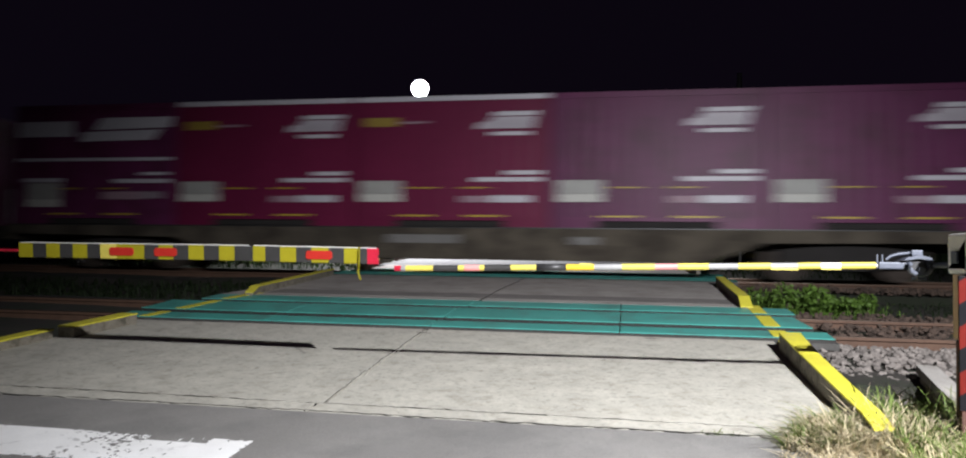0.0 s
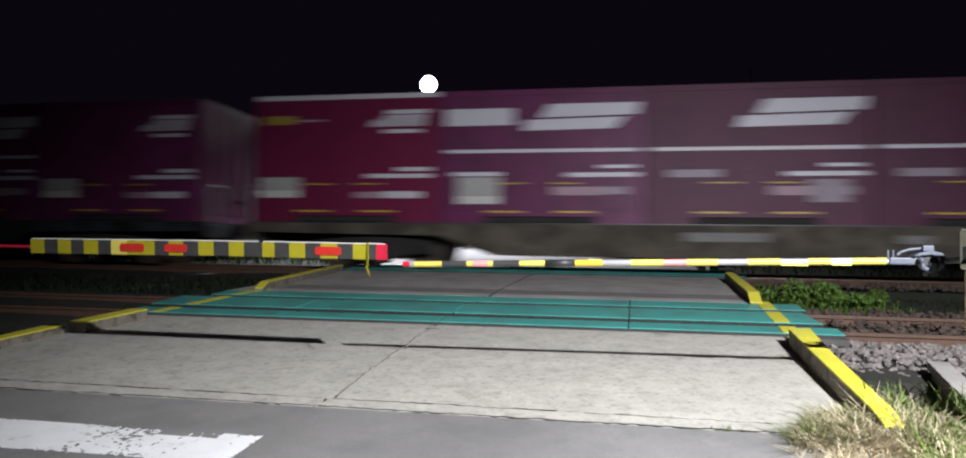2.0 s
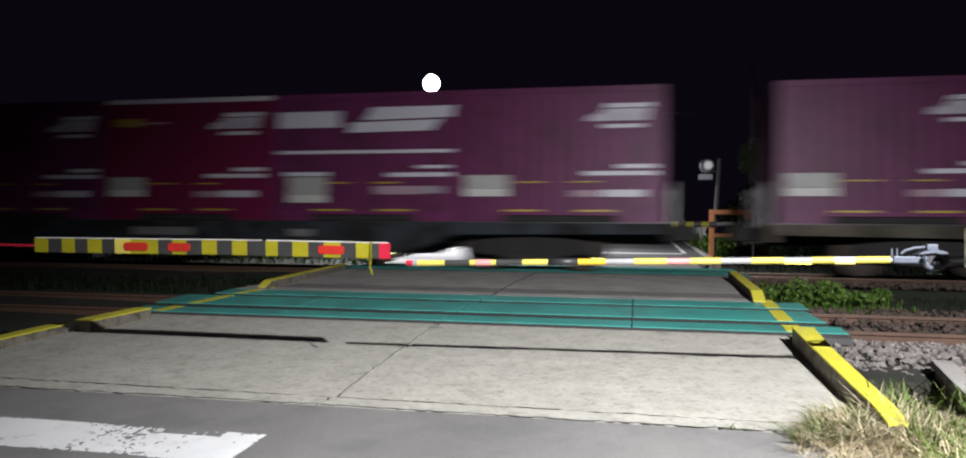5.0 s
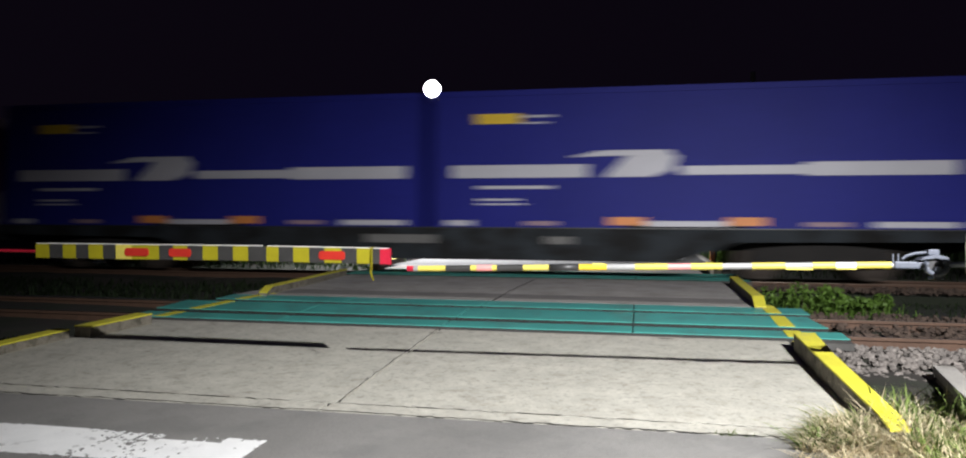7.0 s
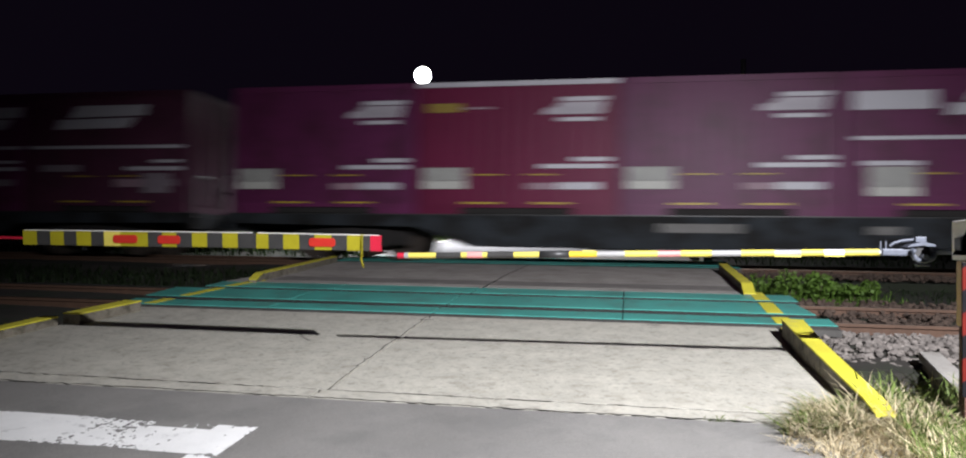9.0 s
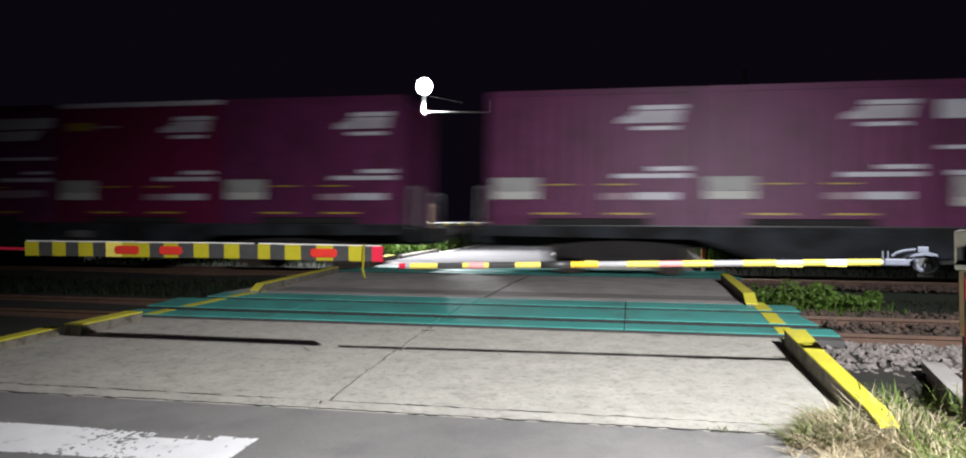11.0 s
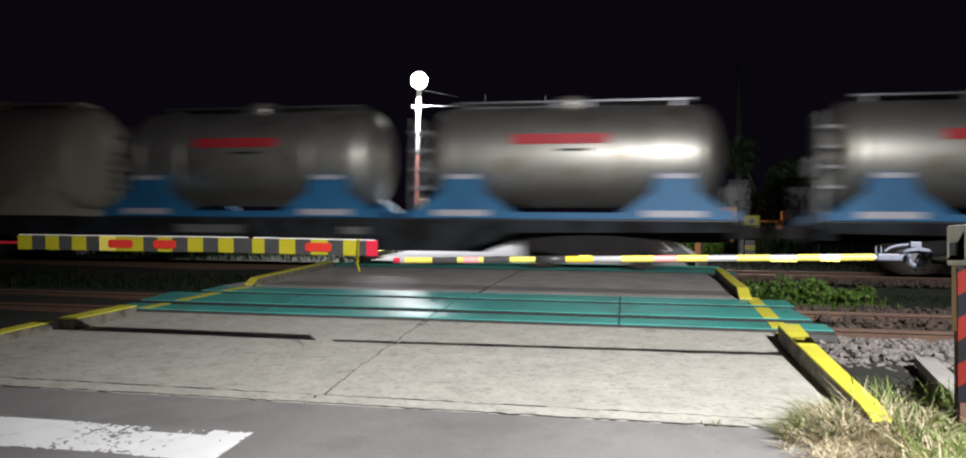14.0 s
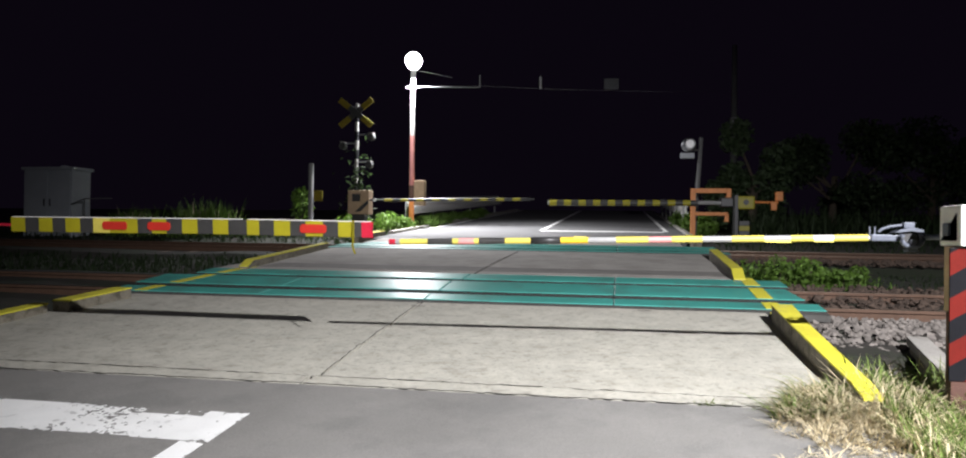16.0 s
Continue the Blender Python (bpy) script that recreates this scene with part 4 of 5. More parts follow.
def stones(name, spots, size, seed, mat="ballast"):
    """Angular ballast stones: squashed, cut octahedra."""
    rnd = random.Random(seed)
    verts, faces = [], []
    base = [Vector(v).normalized() for v in ((1, 0, 0.2), (0.3, 1, 0), (-1, 0.2, 0), (-0.1, -1, 0.1), (0.2, 0.1, 1), (0, 0, -1), (0.7, 0.7, 0.5), (-0.7, -0.6, 0.6))]
    cells = ((0, 6, 4), (6, 1, 4), (1, 2, 4), (2, 7, 4), (7, 3, 4), (3, 0, 4), (0, 1, 6), (1, 0, 5), (2, 1, 5), (2, 3, 7), (3, 2, 5), (0, 3, 5))
    for x, y, scale in spots:
        s = size * scale * rnd.uniform(0.6, 1.25)
        q = Euler((rnd.uniform(0, 6), rnd.uniform(0, 6), rnd.uniform(0, 6))).to_matrix()
        z = stone_height(x, y) + rnd.uniform(-0.015, 0.03)
        b = len(verts)
        for v in base:
            p = q @ (v * s * rnd.uniform(0.75, 1.2))
            verts.append((x + p.x, y + p.y, z + p.z * 0.75))
        faces += [tuple(b + i for i in f) for f in cells]
    me = bpy.data.meshes.new(name)
    me.from_pydata(verts, [], faces)
    me.materials.append(M[mat])
    return tagged(new(name, me), "grey-brown crushed stone ballast beside the rails", "ballast", kind="stuff")


def stone_height(x, y):
    z = height(y) - 0.1
    if y < 7.2:
        z -= (7.2 - y) * 0.16
    return z


def off_road(x, y):
    return not (ROAD_L - 0.25 < x < ROAD_R + 0.25)


stones("ballast", scatter(2600, 1.62, 5.5, 6.15, 7.85, 1, keep=off_road) + scatter(500, 1.62, 3.6, 5.95, 6.5, 12), 0.042, 4)
stones("ballast", scatter(700, 2.1, 6.5, 8.3, 9.1, 2) + scatter(500, 1.9, 6.5, 9.3, 10.0, 3), 0.042, 5, mat="ballast_rusty")
stones("ballast", scatter(900, 1.9, 8.5, 13.4, 14.4, 9), 0.05, 11, mat="ballast_rusty")

# grass in the near verge, at the foot of the kerb
near_verge = lambda x, y: height(y) + 0.012
blades("grass", "dry straw litter lying at the kerb end", M["straw"], scatter(2600, 0.7, 2.0, 3.0, 4.7, 21, 0.4, 1.0, lambda x, y: x > 0.84 + 0.22 * math.sin(y * 5) ** 2 - 0.12 * (4.7 - y)), 0.06, 0.012, 22, 3.2, near_verge)
blades("grass", "dry arching grass round the kerb end", M["straw"], scatter(700, 1.0, 1.75, 4.1, 4.8, 23, 0.5, 1.0) + scatter(380, 1.15, 1.6, 4.4, 4.85, 18, 0.9, 1.4), 0.17, 0.009, 24, 2.1, near_verge)
blades("grass", "low green grass beside the kerb end", M["grass"], scatter(260, 1.22, 1.6, 4.6, 5.0, 17, 0.9, 1.5) + scatter(900, 0.86, 1.3, 4.5, 5.05, 25, 0.5, 1.0, lambda x, y: x > 0.88 + (y - 4.55) * 0.55), 0.13, 0.011, 26, 2.0, near_verge)
blades("grass", "dry blades in the low grass beside the kerb end", M["straw"], scatter(900, 0.86, 1.35, 4.45, 5.0, 19, 0.5, 1.1, lambda x, y: x > 0.9 + (y - 4.5) * 0.55), 0.13, 0.009, 20, 2.2, near_verge)
blades("grass", "long green grass in front of the gate machine", M["grass"], scatter(1900, 1.44, 2.2, 3.7, 5.3, 27, 0.5, 1.0), 0.25, 0.013, 28, 1.3, near_verge)
blades("grass", "dry stalks among the green grass", M["straw"], scatter(900, 1.4, 2.2, 3.7, 5.1, 29, 0.5, 1.0), 0.28, 0.008, 30, 1.4, near_verge)
blades("grass", "short weeds between the tracks", M["leaf"], scatter(1100, 1.75, 3.1, 10.6, 12.8, 31, 0.5, 1.0, lambda x, y: noise.noise((x * 1.2, y * 1.2, 2)) > -0.1), 0.24, 0.018, 32, 0.8)
# verge grass from here on is coloured dark where little lamplight falls
blades("grass", "thin grass between the tracks, coloured as in the dark", M["leaf_shaded"], scatter(2600, 3.0, 11, 10.2, 13.2, 33, 0.4, 0.9), 0.14, 0.022, 34, 0.7)
blades("grass", "thin grass between the tracks, coloured as in the dark", M["leaf_shaded"], scatter(3600, -16, -5.8, 10.2, 13.4, 35, 0.4, 0.9), 0.26, 0.03, 36, 0.7)
blades("grass", "green grass beside the near track, coloured as in the dark", M["leaf_shaded"], scatter(1900, -9.5, -6.0, 4.2, 7.0, 37, 0.4, 0.9), 0.16, 0.022, 38, 0.8)
blades("grass", "tuft of green grass at the slab edge", M["grass"], scatter(40, 0.45, 0.66, 4.66, 4.7, 39, 0.4, 0.9), 0.07, 0.01, 40, 1.2, lambda x, y: height(y) + 0.005)
blades("grass", "tall pale grass behind the far track", M["straw"], scatter(60, -13.8, -13.0, 18.6, 19.6, 41, 0.6, 1.0) + scatter(120, -12.0, -10.6, 18.6, 19.8, 42, 0.6, 1.0), 0.95, 0.03, 43, 0.3)
blades("grass", "tall green grass behind the far track", M["leaf"], scatter(500, -13.8, -13.0, 18.4, 20.0, 44, 0.5, 1.0) + scatter(900, -12.0, -10.5, 18.4, 20.0, 49, 0.6, 1.2) + scatter(400, -13.5, -9.4, 18.4, 20.0, 50, 0.4, 0.7), 0.95, 0.035, 45, 0.4)
blades("grass", "low grass beyond the far track", M["leaf_shaded"], scatter(2200, -18, -6.3, 16.8, 21, 46, 0.4, 0.9) + scatter(1400, 2.2, 12, 16.8, 22, 47, 0.4, 0.9), 0.3, 0.035, 48, 0.7)


blades("grass", "rank green grass bank beyond the crossing", M["leaf_shaded"], scatter(2600, 3.6, 13, 21.0, 25.5, 51, 0.5, 1.1), 0.95, 0.05, 52, 0.5)
# the ditch's shade is put into the colour of these weeds
blades("grass", "weeds coloured dark for the shade of the ditch beside the kerb", M["leaf_shaded"], scatter(1500, 1.53, 2.4, 4.95, 6.25, 53, 0.6, 1.1), 0.3, 0.014, 54, 0.9, lambda x, y: height(y) - 0.36)
# cable trough over the ditch, with dark gap beside it
trough = thing("cable_trough", "weathered grey concrete trough lid over the ditch", "cable trough")
tm = Matrix.Translation((2.22, 6.0, 0.0)) @ Matrix.Rotation(radians(-8), 4, "Z") @ Matrix.Translation((0.0, -6.0, 0.0))
for piece, y0, y1, low, high, x0, x1, mat in (("lid", 5.2, 5.93, -0.06, 0.01, 0.0, 0.15, "concrete_mid"), ("lid", 5.945, 6.75, -0.06, 0.008, 0.0, 0.15, "concrete_mid"), ("wall", 5.2, 6.7, -0.75, -0.06, 0.02, 0.14, "kerb_side")):
    bm = prism([(y0, height(y0) + high), (y1, height(y1) + high), (y1, height(y1) + low), (y0, height(y0) + low)], x0, x1)
    bmesh.ops.transform(bm, matrix=tm, verts=bm.verts[:])
    part(piece, bm, M[mat], trough)


# ---- street lamps ----
def street_lamp(x, y, top):
    """A banded pole with a round flood lamp, a cable bracket and a switch box; origin at the foot."""
    foot = height(y) - 0.05
    h = top - foot
    lamp = thing("street_lamp", "white and faded red banded lamp pole with glaring lamp", "street lamp", pose(x, y, foot))
    for z0, z1, r, mat in ((0, 0.95, 0.085, "orange"), (0.95, 1.35, 0.082, "post_base"), (1.35, 2.1, 0.079, "pole_red"), (2.1, 2.85, 0.076, "pole_red"), (2.85, h - 0.3, 0.073, "pole_white")):
        part("pole_section", tubes(((0, 0, z0), (0, 0, z1), r, r - 0.003), n=16), M[mat], lamp)
    part("switch_box", boxes((0.1, 0.42, -0.12, 0.12, 0.75, 1.5), bevel=0.015), M["tan_dim"], lamp, "tan switch box")
    z = h - 0.78
    part("bracket", tubes(((0, 0, z), (2.05, 0, z - 0.06), 0.017), ((-0.2, 0, z - 0.02), (0.2, 0, z - 0.02), 0.03), ((2.05, 0, z - 0.06), (2.05, 0, z + 0.3), 0.022), ((0.05, 0, z + 0.5), (1.2, 0, z + 0.25), 0.008), n=8), M["pole_grey"], lamp, "grey cable bracket")
    part("insulator", lathe([(h - 0.86, 0.03), (h - 0.8, 0.05), (h - 0.76, 0.03), (h - 0.7, 0.05), (h - 0.66, 0.02)], 10, "Z"), M["white"], lamp)
    head = part("lamp_housing", lathe([(h + 0.3, 0.04), (h + 0.28, 0.1), (h + 0.24, 0.12)], 20, "Z"), M["steel"], lamp, "", True)
    globe = bmesh.new()
    bmesh.ops.create_uvsphere(globe, u_segments=24, v_segments=14, radius=0.255)
    bmesh.ops.translate(globe, verts=globe.verts[:], vec=(0, 0, h))
    part("lamp_glass", globe, M["glow"], lamp, "glowing round lamp glass", True)
    return lamp


far_lamp = street_lamp(LAMP_FAR[0], LAMP_FAR[1], LAMP_FAR[2])
near_lamp = copy_thing(far_lamp, pose(LAMP_NEAR[0], LAMP_NEAR[1], LAMP_NEAR[2] - LAMP_FAR[2] + height(LAMP_FAR[1]) - 0.05, 0, 0, 180))

cable = thing("overhead_cable", "thin overhead cable with hanging insulators", "cable")
part("wire", tubes(((-4.13, 22, 5.9), (-2.35, 22, 5.78), 0.004), ((-2.35, 22, 5.78), (1.2, 23.5, 5.9), 0.004), ((1.2, 23.5, 5.9), (5.33, 38, 8.6), 0.004), n=5), M["pole_grey"], cable)
part("insulator", lathe([(5.77, 0.02), (5.82, 0.035), (6.1, 0.035), (6.15, 0.02)], 8, "Z"), M["white_band"], cable).matrix_basis = pose(-2.35, 22, 0)
part("junction_box", boxes((-0.52, -0.1, 22.3, 22.5, 5.8, 6.1), bevel=0.02), M["box_dark"], cable)


# ---- level crossing barriers ----
def band_run(parent, bands, y, z_at, r, n=14):
    """Coloured lengths of a boom along x."""
    for k, (x0, x1, mat) in enumerate(bands):
        grow = 0.0015 * (k % 2)
        part("band", tubes(((x0, y, z_at(x0)), (x1, y, z_at(x1)), r + grow), n=2 * n), M[mat], parent)


def slant_board(parent, x0, x1, y0, y1, z0, z1, pitch, first):
    """A board of slanting stripes, red and black by turns, each stripe its own piece."""
    k = first
    c = z0 - 0.42 - pitch
    while c < z1:
        bm = boxes((x0, x1, y0, y1, z0, z1))
        for lim, sign in ((c, -1), (c + pitch, 1)):
            n = Vector((-0.62, 0, 1)).normalized() * sign
            bmesh.ops.bisect_plane(bm, geom=bm.verts[:] + bm.edges[:] + bm.faces[:], plane_co=(x0, 0, lim), plane_no=n, clear_outer=True)
            edges = [e for e in bm.edges if e.is_boundary]
            if edges:
                bmesh.ops.holes_fill(bm, edges=edges)
        if bm.faces:
            part("stripe", bm, M["post_red" if k % 2 else "post_black"], parent)
        else:
            bm.free()
        c += pitch
        k += 1


def near_barrier():
    g = thing("crossing_barrier", "lowered yellow banded barrier boom on red-black striped machine", "barrier", group="barriers at the crossing")
    cap = part("cap", boxes((1.842, 2.05, 4.55, 4.84, 1.47, 1.7), bevel=0.014), M["white"], g, "white cap")
    tri = bmesh.new()
    tri.faces.new([tri.verts.new((1.839, y, z)) for y, z in ((4.6, 1.5), (4.82, 1.5), (4.6, 1.66))])
    bmesh.ops.solidify(tri, geom=tri.faces[:], thickness=0.003)
    part("cap_mark", tri, M["black"], cap, "black triangle")
    part("bolt_plate", boxes((1.827, 1.841, 4.68, 4.76, 1.53, 1.6), bevel=0.004), M["hinge"], cap)
    board = part("board", boxes((1.806, 2.03, 4.6, 4.61, 0.72, 1.462)), M["black"], g)
    slant_board(board, 1.802, 2.03, 4.585, 4.6, 0.725, 1.46, 0.125, 0)
    part("body", boxes((1.832, 2.02, 4.62, 4.75, 1.1, 1.47), bevel=0.01), M["tan"], g, "tan machine body")
    part("column", boxes((1.84, 2.0, 4.63, 4.74, 0.25, 1.1), bevel=0.01), M["post_base"], g, "brown column")
    part("front_base", boxes((1.81, 2.02, 4.58, 4.62, 0.3, 0.72)), M["post_base"], g)
    YB = 5.16
    # hinge and clamp between machine and boom
    zb = lambda x: 1.4365 + (x + 1.613) * 0.0237
    cl = part("clamp", sweep([(0.062 * math.cos(a), 0.0, 0.05 * math.sin(a)) for a in [2.6 + 0.4 * i for i in range(12)]], 0.017), M["hinge"], g, "steel hinge clamp", True)
    cl.matrix_basis = pose(1.785, YB - 0.06, zb(1.785) - 0.008)
    part("clamp_plate", boxes((-0.05, 0.055, 0.03, 0.05, -0.045, 0.045), bevel=0.01), M["black"], cl)
    part("clamp_bolt", lathe([(-0.02, 0.02), (0.03, 0.02)], 10, "Y"), M["hinge"], cl).matrix_basis = pose(0.005, 0, -0.022)
    part("hood", plate([(1.69, 1.545), (1.72, 1.565), (1.79, 1.58), (1.85, 1.565), (1.87, 1.535), (1.85, 1.54), (1.79, 1.558), (1.73, 1.55)], YB - 0.06, YB + 0.06), M["hinge"], g, "steel hood")
    part("lever", sweep([(1.61, YB, 1.55), (1.635, YB, 1.57), (1.68, YB, 1.585), (1.76, YB, 1.595)], 0.0095), M["hinge"], g, "steel lever")
    part("top_lug", boxes((1.75, 1.815, YB - 0.03, YB + 0.03, 1.575, 1.612), bevel=0.006), M["hinge"], g)
    part("lower_lug", boxes((1.77, 1.83, YB - 0.05, YB + 0.05, 1.425, 1.445), bevel=0.006), M["hinge"], g)
    part("arm", tubes(((1.84, YB, 1.515), (1.98, 4.85, 1.53), 0.016, 0.022), n=8), M["hinge"], g, "steel arm")
    part("socket", boxes((1.56, 1.73, YB - 0.03, YB + 0.03, zb(1.6) - 0.022, zb(1.6) + 0.022), bevel=0.008), M["hinge"], g)
    for x in (1.555, 1.585):
        part("pin", tubes(((x, YB - 0.01, zb(x)), (x, YB - 0.01, zb(x) + 0.07), 0.006), n=6), M["hinge"], g)
    boom = part("boom", tubes(((-1.605, YB, zb(-1.605)), (1.62, YB, zb(1.62)), 0.017), n=12), M["white_band"], g)
    bands = [(a * 1.032, b * 1.032, q) for a, b, q in [(-1.563, -1.515, "crimson"), (-1.515, -1.484, "white_band"), (-1.484, -1.288, "pale_yellow"), (-1.288, -1.116, "grey_band"), (-1.116, -1.074, "pale_yellow"), (-1.074, -0.967, "pink"), (-0.967, -0.934, "pale_yellow"), (-0.934, -0.757, "grey_band"), (-0.757, -0.583, "pale_yellow"), (-0.387, -0.206, "amber"), (-0.206, -0.027, "white_band"), (-0.027, 0.18, "pale_yellow"), (0.18, 0.325, "pink"), (0.325, 0.516, "pale_yellow"), (0.516, 0.694, "white_band"), (0.694, 0.891, "pale_yellow"), (0.891, 1.05, "white_band"), (1.05, 1.183, "pale_yellow"), (1.183, 1.3, "white"), (1.3, 1.498, "pale_yellow")]]
    band_run(boom, bands, YB, zb, 0.0205)
    part("sleeve", tubes(((-0.602, YB, zb(-0.602)), (-0.4, YB, zb(-0.4)), 0.025), n=12), M["black"], boom, "black joint sleeve", True)
    part("tape", boxes((-0.31, -0.227, YB - 0.025, YB, zb(-0.26) + 0.012, zb(-0.26) + 0.026)), M["pale_yellow"], boom)
    for a, b in ((0.92, 1.083), (1.221, 1.341)):
        part("underside_tape", boxes((a, b, YB - 0.022, YB, zb(a) - 0.0235, zb(a) - 0.012)), M["pale_yellow"], boom)
    return g


def near_barrier_left():
    g = thing("crossing_barrier", "lowered thick yellow-black barrier boom with red reflectors", "barrier", group="barriers at the crossing")
    y = 5.1
    q = 5.1 / 5.2
    LEAN = 0.08
    half = [(-0.008, 0.055), (0.008, 0.055), (0.012, 0.05), (0.012, -0.05), (0.008, -0.055), (-0.008, -0.055), (-0.012, -0.05), (-0.012, 0.05)]

    def length(name, x0, x1, mat, grow=0.0, label=""):
        z = zc((x0 + x1) / 2)
        part(name, prism([(y + (a - LEAN * b) * (1 + grow), z + b * (1 + grow)) for a, b in half], x0 * q, x1 * q), M[mat], boom, label)

    zc = lambda x: 1.5265 if x < -3.2 else 1.5295 - (x + 3.2) * 0.007
    part("machine", boxes((-7.3, -6.9, 5.05, 5.35, 0.3, 1.68), bevel=0.015), M["tan"], g)
    part("rod", tubes(((-6.95, y, 1.54), (-4.62, y, 1.522), 0.011), n=8), M["crimson"], g, "thin crimson rod")
    boom = part("boom", tubes(((-4.722 * q, y, zc(-4.722)), (-1.75 * q, y, zc(-1.75)), 0.01), n=12), M["black"], g)
    edges = [(-4.721, -4.594), (-4.472, -4.352), (-4.238, -4.109), (-3.853, -3.617), (-3.497, -3.374), (-3.246, -3.119), (-2.994, -2.869), (-2.72, -2.622), (-2.505, -2.379), (-2.259, -2.126), (-2.008, -1.886)]
    bands, last = [], None
    for a, b in edges:
        if last is not None:
            bands.append((last, a, "grey_band"))
        bands.append((a, b, "yellow"))
        last = b
    for n, (a, b, mat) in enumerate(bands):
        if a != -4.109:
            length("band", a, b, mat, 0.015 if mat == "yellow" else 0.0)
    length("band", -4.109, -4.01, "grey_band")
    length("band", -3.996, -3.853, "pale_yellow", 0.02, "pale band")
    length("band", -1.886, -1.831, "grey_band")
    length("end_band", -1.831, -1.752, "crimson", 0.02, "crimson end")
    for a, b in ((-3.906, -3.711), (-3.523, -3.348), (-2.293, -2.103)):
        c = (a + b) / 2
        z, w = zc(c), (b - a) / 2 + 0.004
        oval = [(c * q + w * ex, z + 0.034 * ez) for ex, ez in ((-1, -0.5), (-0.85, -0.9), (0.85, -0.9), (1, -0.5), (1, 0.5), (0.85, 0.9), (-0.85, 0.9), (-1, 0.5))]
        face = plate(oval, y - 0.02, y - 0.01)
        for v in face.verts:
            v.co.y -= LEAN * (v.co.z - z)
        part("reflector", face, M["red"], boom, "red oval reflector")
    part("top_wire", tubes(((-4.62, y - 0.012, zc(-4.7) + 0.059), (-2.7, y - 0.012, zc(-2.75) + 0.059), 0.004), ((-2.66, y - 0.012, zc(-2.7) + 0.059), (-1.73, y - 0.012, zc(-1.76) + 0.058), 0.004), n=6), M["white"], boom)
    tag = bmesh.new()
    for (x0, z0), (x1, z1) in (((-1.853, 1.585), (-1.85, 1.43)), ((-1.85, 1.43), (-1.857, 1.41)), ((-1.857, 1.41), (-1.834, 1.35))):
        vs = [tag.verts.new(p) for p in ((x0 - 0.008, y - 0.026, z0), (x0 + 0.008, y - 0.024, z0), (x1 + 0.007, y - 0.032, z1), (x1 - 0.009, y - 0.03, z1))]
        tag.faces.new(vs)
    bmesh.ops.solidify(tag, geom=tag.faces[:], thickness=0.0015)
    part("ribbon", tag, M["yellow"], boom, "yellow hanging ribbon")
    return g


near_barrier()
near_barrier_left()


